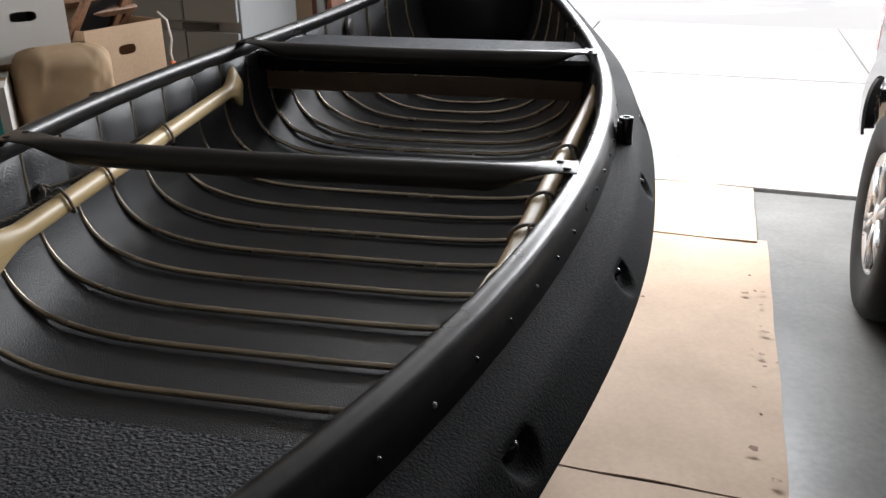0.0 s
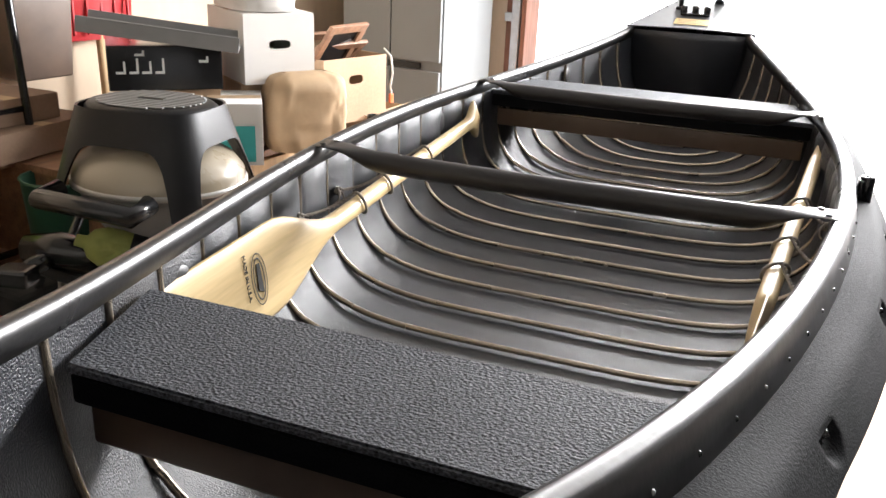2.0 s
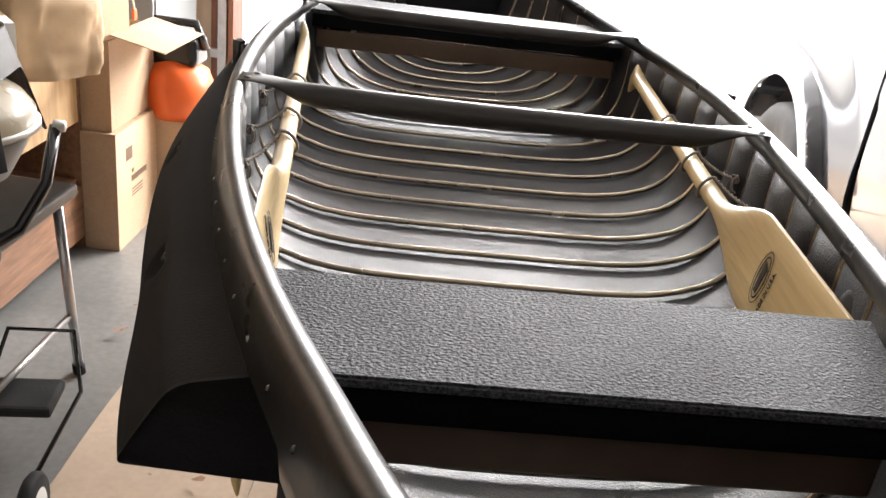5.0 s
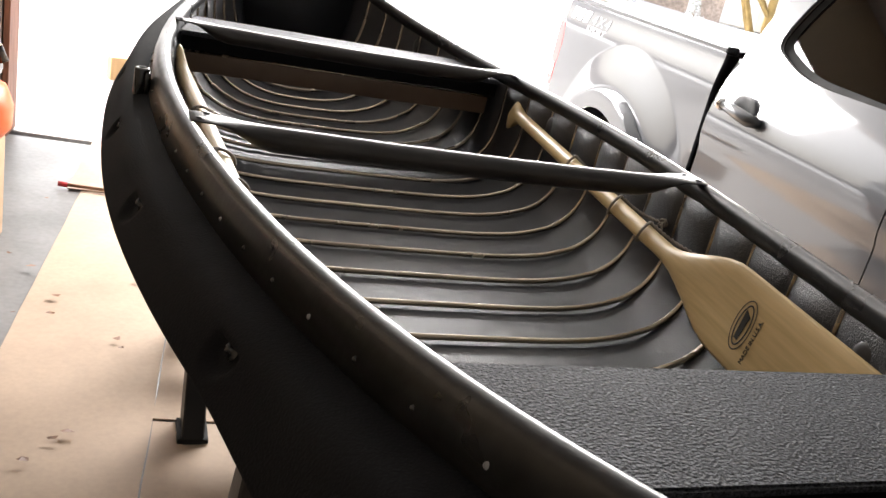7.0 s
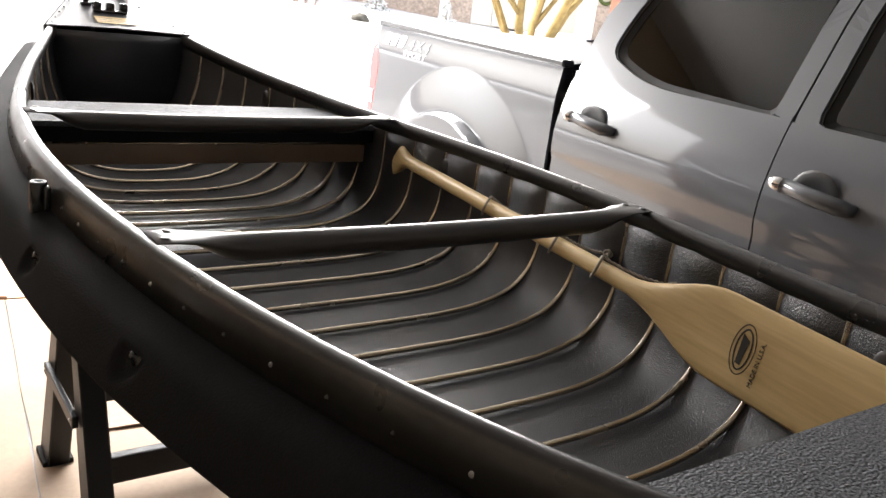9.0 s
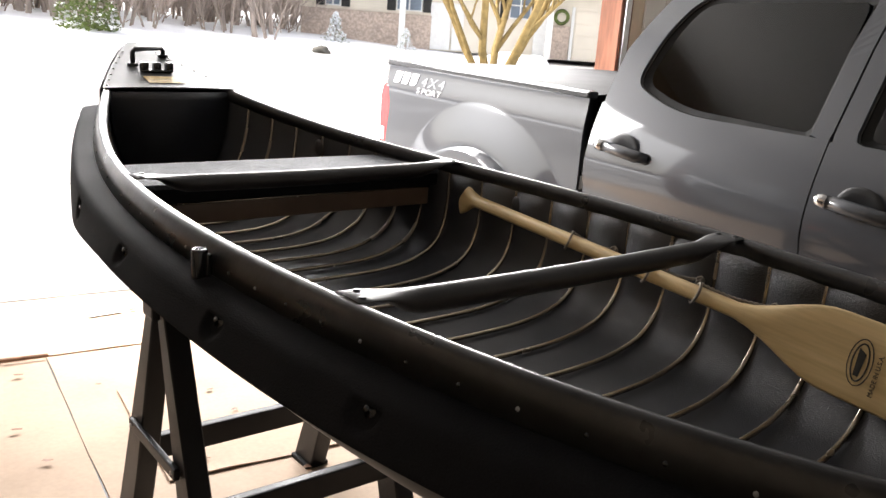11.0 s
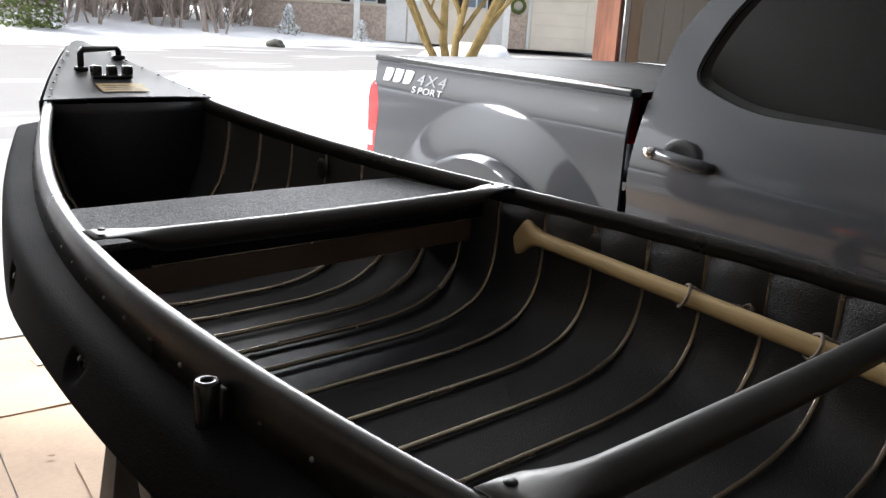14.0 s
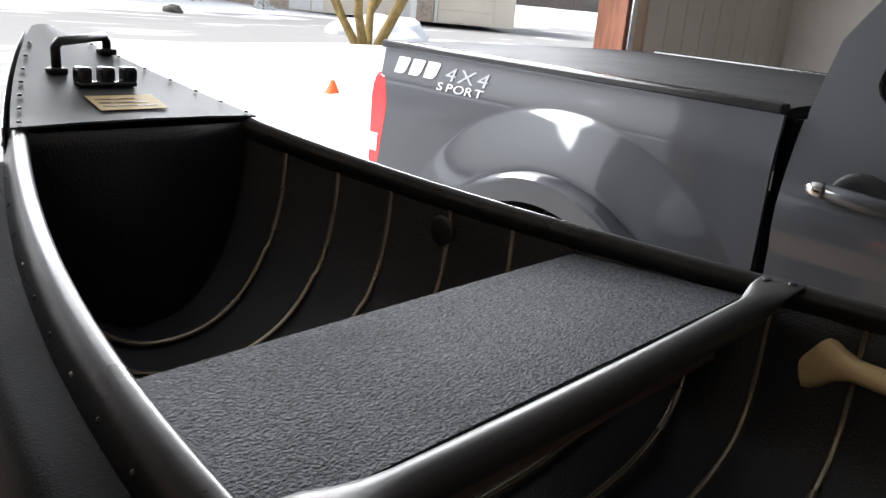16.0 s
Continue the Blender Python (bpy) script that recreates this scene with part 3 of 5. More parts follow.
# sponsons: foam floats along both sides, dished round their bolts
BOLTS = [-0.558, -0.155, 0.214, 0.641, 1.05, 1.44]
for s in (-1, 1):
    SY0, SY1 = -0.88, 1.84
    NU = 451
    def hull_x(y, z):
        n = fullness(y)
        q = min(1, max(0, (zgun(y) - z) / (zgun(y) - zfloor(y))))
        return half(y) * (1 - q ** n) ** (1 / n)
    def bolt_drop(y):
        return 0.078 + 0.014 * smoothstep(0.7, 1.05, y)
    def face(y, z, a, flat=False):
        out = hull_x(y, z) + 0.004 + a
        if flat:
            for b in BOLTS:
                r = math.hypot(y - b, (z - (zgun(b) - bolt_drop(b))) * 1.1)
                out -= 0.011 * (1 - smoothstep(0.020, 0.031, r))
        return (s * out, y, z)
    def spread(y):
        return 0.090 + 0.010 * (1 - smoothstep(-0.2, 0.4, y)) + 0.024 * (1 - smoothstep(-0.88, -0.55, y))
    def ring(y):
        """Top falling outwards to a soft ridge, a face leaning out to the lower edge, a flat underside."""
        hh = 0.076 + 0.016 * (1 - smoothstep(-0.88, -0.5, y)) + 0.072 * smoothstep(0.7, 1.5, y)
        wd = spread(y)
        bow = smoothstep(0.5, 1.2, y)
        p0, p1 = Vector((0.0, 0.040)), Vector((wd * (0.60 + 0.22 * bow), 0.055 - 0.004 * bow))
        p2, p3 = Vector((wd + 0.003, 0.040 + hh)), Vector((0.0, 0.050 + hh))
        out = [(p0, False)]
        for p, q, n, cut, flat in ((p0, p1, p2, 0.018, False), (p1, p2, p3, 0.007, True)):
            e0, e1 = q + (p - q).normalized() * cut, q + (n - q).normalized() * cut
            if flat:
                start = out[-1][0]
                out += [(start.lerp(e0, k / 14), True) for k in range(1, 14)]
            out += [((e0 * (1 - t) + q * t) * (1 - t) + (q * (1 - t) + e1 * t) * t, False) for t in (0, 0.2, 0.4, 0.6, 0.8, 1.0)]
        return out + [(p3, False)]
    def face_a(y, d):
        pts = [p for p, f in ring(y)]
        for p, q in zip(pts, pts[1:]):
            if p.y <= d <= q.y:
                return p.x + (q.x - p.x) * (d - p.y) / (q.y - p.y)
    NV = len(ring(0))
    verts = []
    for i in range(NU):
        y = SY0 + (SY1 - SY0) * i / (NU - 1)
        verts += [face(y, zgun(y) - p.y, p.x, flat) for p, flat in ring(y)]
    faces = []
    for i in range(NU - 1):
        for j in range(NV - 1):
            a = i * NV + j
            f = (a, a + NV, a + NV + 1, a + 1)
            faces.append(f if s > 0 else f[::-1])
    for i in (0, NU - 1):
        faces.append(tuple(i * NV + j for j in range(NV)))
    so = cpart("sponson", mesh_of("sponson", verts, faces, True), "sponson", "matt black foam sponson float")
    for b in BOLTS:
        pnt = face(b, zgun(b) - bolt_drop(b), face_a(b, bolt_drop(b)), True)
        cpart("bolt", lathe([(0, 0.010), (0.004, 0.0095), (0.0055, 0.007), (0.0055, 0.002), (0.011, 0.0015), (0.012, 0.0)], 10), "gloss", "", so,
              Matrix.Translation(pnt) @ pose(0, 0, 0, 0, s * 62, 0))
        # washer plates on the lining
        zp = zgun(b) - 0.066
        q = Vector((s * (hull_x(b, zp) - 0.012), b, zp))
        wp = cpart("backing_plate", lathe([(0, 0.004), (0.016, 0.0036), (0.024, 0.002), (0.027, 0.0)], 16), "tube", "")
        wp.matrix_basis = CI @ Matrix.Translation(q) @ pose(0, 0, 0, 0, -s * 88, 0)
    # oarlock socket
    by = 0.352
    sk = cpart("oarlock_socket", lathe([(0.006, 0.0), (0.012, 0.0), (0.0135, 0.004), (0.0135, 0.05), (0.012, 0.053), (0.007, 0.053), (0.006, 0.05), (0.006, 0.0)], 14), "gloss", "black oarlock socket")
    sk.matrix_basis = CI @ pose(s * (half(by) + 0.034), by, zgun(by) - 0.055)
    cpart("socket_plate", box(0.010, 0.036, 0.045, (s * (half(by) + 0.0235), by, zgun(by) - 0.053), 0.003), "gloss")


# ---- paddles held against the lining by cords ----
def paddle_mesh():
    """Along its own x axis from the grip's end to the blade's tip; the blade lies in x and y."""
    L0, LB = 1.62, 0.67
    def width(x):
        if x < 0.075:
            return 0.018 + 0.034 * smoothstep(0.0, 0.02, x) * (1 - smoothstep(0.02, 0.075, x)) - 0.0
        if x < L0 - LB:
            return 0.0165
        k = (x - (L0 - LB)) / LB
        return 0.0165 + 0.0585 * smoothstep(-0.02, 0.30, k) - 0.005 * smoothstep(0.8, 1.0, k)
    def hgt(x):
        if x < 0.075:
            return 0.010 + 0.0045 * smoothstep(0, 0.07, x)
        if x < L0 - LB:
            return 0.0155
        k = (x - (L0 - LB)) / LB
        return 0.0155 - 0.011 * smoothstep(0, 0.30, k)
    xs = [0, 0.004, 0.012, 0.02, 0.03, 0.045, 0.06, 0.08, 0.2, 0.4, 0.6, 0.8, 0.9, 0.925, 0.94] + [L0 - LB + LB * k / 22 for k in range(23)]
    verts, faces = [], []
    S = 16
    for x in xs:
        w, h = width(x), hgt(x)
        if x >= L0 - 1e-6:
            w *= 0.97
        for k in range(S):
            a = 2 * math.pi * k / S
            c, sn = math.cos(a), math.sin(a)
            verts.append((x, w * math.copysign(abs(c) ** 0.8, c), h * math.copysign(abs(sn) ** 0.9, sn)))
    for i in range(len(xs) - 1):
        for k in range(S):
            a, b = i * S + k, i * S + (k + 1) % S
            faces.append((a, b, b + S, a + S))
    faces += [tuple(range(S))[::-1], tuple((len(xs) - 1) * S + k for k in range(S))]
    return mesh_of("paddle_body", verts, faces, True)


PM = paddle_mesh()


def paddle(grip, axis_to, face):
    """grip end, a point further along the shaft, and the way the blade's face looks."""
    g, d = Vector(grip), (Vector(axis_to) - Vector(grip)).normalized()
    f = Vector(face)
    f = (f - d * f.dot(d)).normalized()
    side = f.cross(d)
    m = Matrix((d, side, f)).transposed().to_4x4()
    m.translation = g + d * 0.03
    m = RC @ m
    pd = thing("paddle", "pale varnished wooden canoe paddle tied along the lining", "paddle", m, "paddles in the canoe")
    part("shaft_and_blade", PM, "wood", pd)
    # oval maker's mark, as plain rings and bars
    bx = 1.205
    for k, (ra, rb, t) in enumerate(((0.041, 0.021, 0.0020), (0.033, 0.014, 0.0030))):
        ring = [(bx + rb * math.cos(a), ra * math.sin(a), 0.0062) for a in np.linspace(0, 2 * math.pi, 33)]
        part("mark_ring", tube(ring, t * 0.5, 6, False, [(1, 0.2)] * 33), "ink", pd)
    part("mark_bar", prism([(bx - 0.006, -0.024), (bx + 0.003, -0.025), (bx + 0.007, 0.016), (bx - 0.007, 0.024)], 0.0055, 0.0066, "z"), "ink", pd)
    words("maker_words", "MADE IN U.S.A.", 0.011, "ink", pd, Matrix.Translation((bx + 0.032, -0.012, 0.0058)) @ pose(0, 0, 0, 0, 0, 90))
    return pd


pr = paddle((0.455, 0.886, 1.040), (0.353, -0.350, 1.000), (-0.99, 0.0, 0.14))
pl = paddle((-0.434, 0.850, 1.037), (-0.354, -0.378, 1.006), (0.99, 0.0, 0.14))
part("price_sticker", prism([(1.395, -0.045), (1.43, -0.045), (1.43, -0.018), (1.395, -0.018)], 0.0048, 0.0056, "z"), "paper", pr)

# cords that hold the shafts
def cord(s, centre, wall_y):
    c = Vector(centre)
    # a slanting turn round the shaft, then two twisted strands away to the lining
    ring = [c + Vector((s * 0.0215 * math.cos(a), 0.020 * math.cos(a + 0.5), 0.0215 * math.sin(a))) for a in np.linspace(0.3, 0.3 + 2 * math.pi, 21)]
    o = cpart("cord_loop", tube(ring, 0.0031, 6), "rope", "dark cord tied round the shaft")
    wall = section(wall_y, s * 0.79, 0.020)
    a = ring[3]
    n = 48
    for ph in (0.0, math.pi):
        run = [a.lerp(wall, k / n) + Vector((0.0019 * math.cos(ph + 0.9 * k), 0, 0.0019 * math.sin(ph + 0.9 * k) - 0.008 * math.sin(math.pi * k / n))) for k in range(n + 1)]
        cpart("cord_tail", tube(run, 0.0020, 6), "rope")
    knot = [wall + Vector((-s * (0.004 + 0.004 * math.sin(3 * q)), 0.007 * math.cos(2 * q), 0.007 * math.sin(2 * q))) for q in np.linspace(0, 2 * math.pi, 25)]
    cpart("cord_knot", tube(knot, 0.0026, 6), "rope")
    for dy, dz in ((-0.022, -0.018), (0.014, -0.026)):
        end = [wall + Vector((-s * 0.006 * (1 + math.sin(3 * q)), dy * q, dz * q + 0.004 * math.sin(6 * q))) for q in np.linspace(0, 1, 9)]
        cpart("cord_end", tube(end, 0.0019, 6), "rope")
    return o


for s, g, t in ((1, (0.455, 0.886, 1.040), (0.353, -0.350, 1.000)), (-1, (-0.434, 0.850, 1.037), (-0.354, -0.378, 1.006))):
    gv, tv = Vector(g), Vector(t)
    for yy in (0.40, 0.15, 0.015):
        k = (yy - gv.y) / (tv.y - gv.y)
        cord(s, gv.lerp(tv, k), yy - (0.15 if yy < 0.1 else 0.10))


# ---- sawhorses ----
def sawhorse():
    sh = thing("sawhorse", "black folding plastic sawhorse under the canoe", "sawhorse", None, "sawhorses under the canoe")
    part("top_beam", box(0.70, 0.075, 0.07, (0, 0, 0.722), 0.008), "plastic", sh)
    for sx in (-0.30, 0.30):
        for sy in (-1, 1):
            leg = prism([(sy * 0.005, 0.76), (sy * 0.055, 0.76), (sy * 0.34, 0.0), (sy * 0.225, 0.0), (sy * 0.155, 0.22)], sx - 0.030, sx + 0.030, "x", 0.004)
            lg = part("leg", leg, "plastic", sh)
            part("foot", box(0.085, 0.11, 0.02, (sx, sy * 0.28, 0.0), 0.005), "rubber", lg)
        part("spreader", box(0.016, 0.34, 0.032, (sx - 0.040, 0, 0.34), 0.004), "plastic", sh, "black folding spreader arm")
    for sx in (-0.30, 0.30):
        for sy in (-1, 1):
            part("spreader_pin", lathe([(0.0, 0.004), (0.005, 0.003), (0.006, 0.0)], 8), "steel", sh, "", pose(sx - 0.048, sy * 0.15, 0.356, 0, -90, 0))
    for sy in (-1, 1):
        part("crossbar", box(0.56, 0.032, 0.075, (0, sy * 0.215, 0.20), 0.006), "plastic", sh)
    return sh


s1 = sawhorse()
s1.matrix_basis = pose(0.02, 1.10, 0, 0, 0, -1.2)
copy_thing(s1, pose(0.0, -0.20, 0, 0, 0, -1.2))
solo("wood_wedge", prism([(-0.05, 0.0), (0.05, 0.0), (0.05, 0.008), (-0.05, 0.045)], -0.045, 0.045), "pine", "raw pine wedge between sawhorse and hull", "wood", pose(-0.335, -0.195, 0.792, 0, 0, -1.2))

# ---- pickup ----
TM = pose(2.433, 1.768, 0, 0, 0, -7.6)
truck = thing("pickup_truck", "dark grey four-door pickup with a black bed cover", "truck", TM)
RW, AR, RAX = 0.385, 0.475, 0.06
TAIL, BEDF, CABR, FAX, NOSE = 1.05, -0.63, -0.665, -3.235, -4.12


def body_x(z):
    """Half-width of the body at a height."""
    return 0.925 - 0.10 * max(0.0, (0.80 - z) / 0.5) ** 2 - 0.06 * smoothstep(1.02, 1.30, z) - 0.010 * smoothstep(0.98, 0.93, z)


def bed_x(z):
    """Half-width of the bed's side, nearly upright above its middle."""
    return 0.925 - 0.10 * max(0.0, (0.80 - z) / 0.5) ** 2 - 0.016 * smoothstep(1.12, 1.27, z)


def flare(y, z, ya):
    """A broad lip round the wheel arch and a sloping shoulder above it."""
    r = math.hypot((y - ya) * 0.96, z - 0.40)
    lip = 0.052 * (1 - smoothstep(AR + 0.070, AR + 0.084, r)) * smoothstep(0.38, 0.46, z)
    slope = max(0.0, min(1.0, (AR + 0.285 - r) / 0.185))
    return lip + 0.042 * (slope * 0.85 + 0.15 * smoothstep(0, 1, slope))


def arch_z(y, ya, sill):
    d = abs(y - ya)
    return 0.40 + math.sqrt(AR * AR - d * d) if d < AR * 0.985 else sill


def side_panel(y0, y1, ztop, sill, ya=None, s=-1, nu=60, nv=26, top=None, door=False):
    def fn(u, v):
        y = y0 + (y1 - y0) * u
        lo = sill if ya is None else max(sill, arch_z(y, ya, sill))
        hi = ztop if top is None else top(y)
        z = lo + (hi - lo) * v
        x = (0.925 - 0.10 * max(0.0, (0.80 - z) / 0.5) ** 2 - 0.010 * smoothstep(0.98, 0.93, z) - 0.059 * max(0.0, (z - 1.02) / 0.23) ** 1.5) if door else bed_x(z)
        x += (flare(y, z, ya) if ya is not None else 0)
        x -= 0.045 * smoothstep(0.75, 1.0, abs(y - TAIL) < 0.25 and 1 - (TAIL - y) / 0.25 or 0)
        return (s * x, y, z)
    return sheet(fn, nu, nv)


SILL = 0.50
for s in (-1, 1):
    b = part("bed_side", side_panel(BEDF, TAIL, 1.262, SILL + 0.06, RAX, s, 150, 64), "paint", truck, "dark grey bed side with a flared arch")
    thick(b, 0.012, 1 if s < 0 else -1)
    d1 = part("rear_door", side_panel(-1.632, CABR, 1.25, SILL, None, s, 30, 32, None, True), "paint", truck)
    thick(d1, 0.02, 1 if s < 0 else -1)
    d2 = part("front_door", side_panel(-2.72, -1.637, 1.245, SILL, None, s, 30, 32, None, True), "paint", truck)
    thick(d2, 0.02, 1 if s < 0 else -1)
    fd = part("front_fender", side_panel(NOSE + 0.25, -2.727, 1.16, SILL + 0.05, FAX, s, 60, 24), "paint", truck)
    thick(fd, 0.012, 1 if s < 0 else -1)
    part("sill", box(0.10, 2.1, 0.12, (s * 0.84, -1.68, 0.40), 0.03), "gloss", truck)
    # dark arch liners
    for ya in (RAX, FAX):
        def liner(u, v, ya=ya, s=s):
            a = math.pi * u
            return (s * (0.89 - 0.34 * v), ya + (AR + 0.004) * math.cos(a), 0.40 + (AR + 0.004) * math.sin(a))
        part("arch_liner", sheet(liner, 25, 3), "rubber", truck)
    # glasshouse: pillars round the panes
    def gx(z):
        return 0.866 - 0.17 * (z - 1.25) / 0.46 - 0.03 * smoothstep(1.5, 1.74, z)
    def skin(outer, inner, inset=0.0):
        """A panel between two outlines of equal count, laid on the leaning side."""
        n = len(outer)
        v = [(s * gx(z), y, z) for y, z in outer] + [(s * (gx(z) - inset), y, z) for y, z in inner]
        f = [(i, (i + 1) % n, n + (i + 1) % n, n + i) for i in range(n)]
        return mesh_of("pillar", v, f if s > 0 else [q[::-1] for q in f])
    def loop(pts, r, count=96):
        o = rounded(pts, r, 6)
        per = [0.0]
        for a, c in zip(o, o[1:] + o[:1]):
            per.append(per[-1] + math.hypot(a[0] - c[0], a[1] - c[1]))
        out = []
        for k in range(count):
            d = per[-1] * k / count
            i = max(j for j in range(len(o)) if per[j] <= d + 1e-9)
            t = (d - per[i]) / max(1e-9, per[i + 1] - per[i])
            a, c = o[i], o[(i + 1) % len(o)]
            out.append((a[0] + (c[0] - a[0]) * t, a[1] + (c[1] - a[1]) * t))
        return out
    for door, outer, hole, rad in (
        (d1, [(CABR, 1.25), (CABR - 0.018, 1.45), (CABR - 0.17, 1.72), (-1.66, 1.74), (-1.63, 1.25)],
         [(-0.790, 1.330), (-0.836, 1.50), (-0.935, 1.655), (-1.595, 1.672), (-1.565, 1.240), (-1.02, 1.256)], [0.065, 0.1, 0.08, 0.03, 0.03, 0.25]),
        (d2, [(-1.637, 1.245), (-1.667, 1.74), (-2.05, 1.73), (-2.78, 1.24), (-2.72, 1.235)],
         [(-1.705, 1.250), (-1.727, 1.668), (-2.02, 1.662), (-2.62, 1.250), (-2.55, 1.244)], [0.03, 0.03, 0.1, 0.05, 0.03]),
    ):
        oc = loop(outer, 0.004)
        hc = loop(hole, rad)
        # start both loops at matching corners
        cy, cz = sum(p[0] for p in hc) / 96, sum(p[1] for p in hc) / 96
        def by_angle(pts):
            a0 = [math.atan2(p[1] - cz, p[0] - cy) for p in pts]
            i = min(range(96), key=lambda k: abs(a0[k] - 0.0))
            return pts[i:] + pts[:i]
        oc, hc = by_angle(oc), by_angle(hc)
        fr = part("window_surround", skin(oc, hc), "paint", door)
        thick(fr, 0.015, 1 if s < 0 else -1)
        small = [(cy + (y - cy) * 0.93, cz + (z - cz) * 0.895) for y, z in hc]
        part("gasket", skin(hc, small, 0.012), "rubber", door, "black rubber window seal")
        line = [(s * (gx(z) + 0.002), y, z) for y, z in hc]
        part("gasket_bead", tube(line + line[:1], 0.006, 6, False), "gloss", door)
        v = [(s * (0.866 - 0.17 * (z - 1.25) / 0.46 - 0.014), y, z) for y, z in small]
        pn = part("pane", mesh_of("pane", v, [tuple(range(96))] if s < 0 else [tuple(range(96))[::-1]]), "tint", door, "dark tinted side glass")
        thick(pn, 0.004, 0)
    seam = [(s * (body_x(0.55) + 0.001), -0.745, 0.55), (s * (body_x(0.8) + 0.001), -0.725, 0.8), (s * (body_x(1.05) + 0.001), -0.722, 1.05), (s * (gx(1.26) + 0.002), -0.735, 1.26), (s * (gx(1.45) + 0.002), -0.775, 1.45), (s * (gx(1.6) + 0.002), -0.84, 1.6)]
    part("door_seam", tube(seam, 0.0035, 6), "rubber", truck)
    # door handles: bar over a raised dark disc that paints the cup's shade
    for yy, door in ((-0.865, d1), (-1.80, d2)):
        z0 = 1.098 if yy > -1 else 1.088
        xx = body_x(z0)
        cup_shade = part("handle_cup", lathe([(0.0, 0.0215), (0.04, 0.0218), (0.058, 0.0245), (0.066, 0.0205)], 28), "plastic", door, "",
                   Matrix.Translation((s * xx, yy + 0.005, z0)) @ pose(0, 0, 0, 0, s * 90, 0) @ Matrix.Diagonal((1, 1.15, 1, 1)))
        xx += 0.016
        hb = [(s * (xx + 0.004), yy + 0.125, z0 + 0.010), (s * (xx + 0.030), yy + 0.105, z0 + 0.010), (s * (xx + 0.034), yy, z0 + 0.004), (s * (xx + 0.030), yy - 0.09, z0 - 0.004), (s * (xx + 0.004), yy - 0.12, z0 - 0.006)]
        part("door_handle", tube(hb, [0.013, 0.020, 0.0215, 0.0225, 0.014], 12), "paint", door)
        part("handle_cap", tube([(s * (xx + 0.020), yy + 0.125, z0 + 0.010), (s * (xx + 0.036), yy + 0.105, z0 + 0.010), (s * (xx + 0.038), yy + 0.080, z0 + 0.009)], [0.012, 0.0205, 0.0212], 12), "chrome", door)
    # tail lamp, wrapped round the corner
    o = rounded([(TAIL + 0.004, 0.80), (TAIL + 0.006, 1.10), (TAIL - 0.02, 1.17), (TAIL - 0.09, 1.165), (TAIL - 0.115, 1.05), (TAIL - 0.075, 0.80)], 0.03)
    tl = part("tail_lamp", prism(o, s * 0.70, s * 0.938, "x", 0.012), "tail", truck, "red wrap-round tail lamp")
    part("reverse_lens", box(0.01, 0.05, 0.07, (s * 0.936, TAIL - 0.035, 0.86), 0.004), "paper", tl)
    # wheels
    for ya in (RAX, FAX):
        wm = Matrix.Translation((s * 0.990, ya, RW)) @ pose(0, 0, 0, 0, s * 90, 0)
        w = part("wheel", lathe([(0.215, -0.20), (0.222, -0.015), (0.205, -0.03), (0.19, -0.06), (0.19, -0.20)], 40), "rim", truck, "six-spoke machined alloy wheel", wm)
        part("tyre", lathe([(0.222, -0.235), (0.30, -0.262), (0.355, -0.255), (0.381, -0.225), (0.385, -0.18), (0.384, -0.10), (0.385, -0.055), (0.379, -0.020), (0.352, 0.002), (0.30, 0.006), (0.245, -0.004), (0.222, -0.02)], 56), "rubber", w)
        part("hub", lathe([(0, -0.012), (0.035, -0.014), (0.045, -0.022), (0.06, -0.05)], 20), "rim", w)
        for k in range(6):
            a = radians(60 * k)
            for da in (-0.10, 0.10):
                p0 = Vector((0.045 * math.cos(a + da * 2), 0.045 * math.sin(a + da * 2), -0.03))
                p1 = Vector((0.205 * math.cos(a + da), 0.205 * math.sin(a + da), -0.028))
                part("spoke", tube([p0, p0.lerp(p1, 0.5) + Vector((0, 0, 0.006)), p1], [0.016, 0.014, 0.017], 6), "rim", w)
        part("brake", lathe([(0.0, -0.10), (0.16, -0.10), (0.16, -0.12), (0.0, -0.12)], 24), "rubber", w)
    # mirror
    mi = part("side_mirror", box(0.20, 0.12, 0.20, (s * 1.04, -2.50, 1.22), 0.035, None, 3), "paint", truck)
    part("mirror_arm", rod((s * 0.88, -2.48, 1.25), (s * 0.98, -2.50, 1.28), 0.03), "gloss", mi)

# bed, cover, tailgate
part("tonneau_cover", sheet(lambda u, v: (-0.900 + 1.80 * v, BEDF + 0.015 + (TAIL - BEDF - 0.01) * u, 1.272 + 0.016 * math.sin(math.pi * v) ** 0.4), 12, 25), "vinyl", truck, "soft black roll-up bed cover")
for s in (-1, 1):
    part("cover_rail", box(0.05, TAIL - BEDF - 0.03, 0.03, (s * 0.888, (TAIL + BEDF) / 2, 1.258), 0.008), "gloss", truck)
part("tailgate", box(1.62, 0.05, 0.62, (0, TAIL - 0.03, 0.64), 0.02), "paint", truck)
part("rear_bumper", box(1.78, 0.16, 0.2, (0, TAIL + 0.05, 0.45), 0.04), "chrome", truck)
part("bed_front_wall", box(1.7, 0.03, 0.70, (0, BEDF + 0.02, 0.55), 0.004), "gloss", truck)
part("chassis", box(1.3, 4.6, 0.22, (0, -1.5, 0.36), 0.03), "rubber", truck)
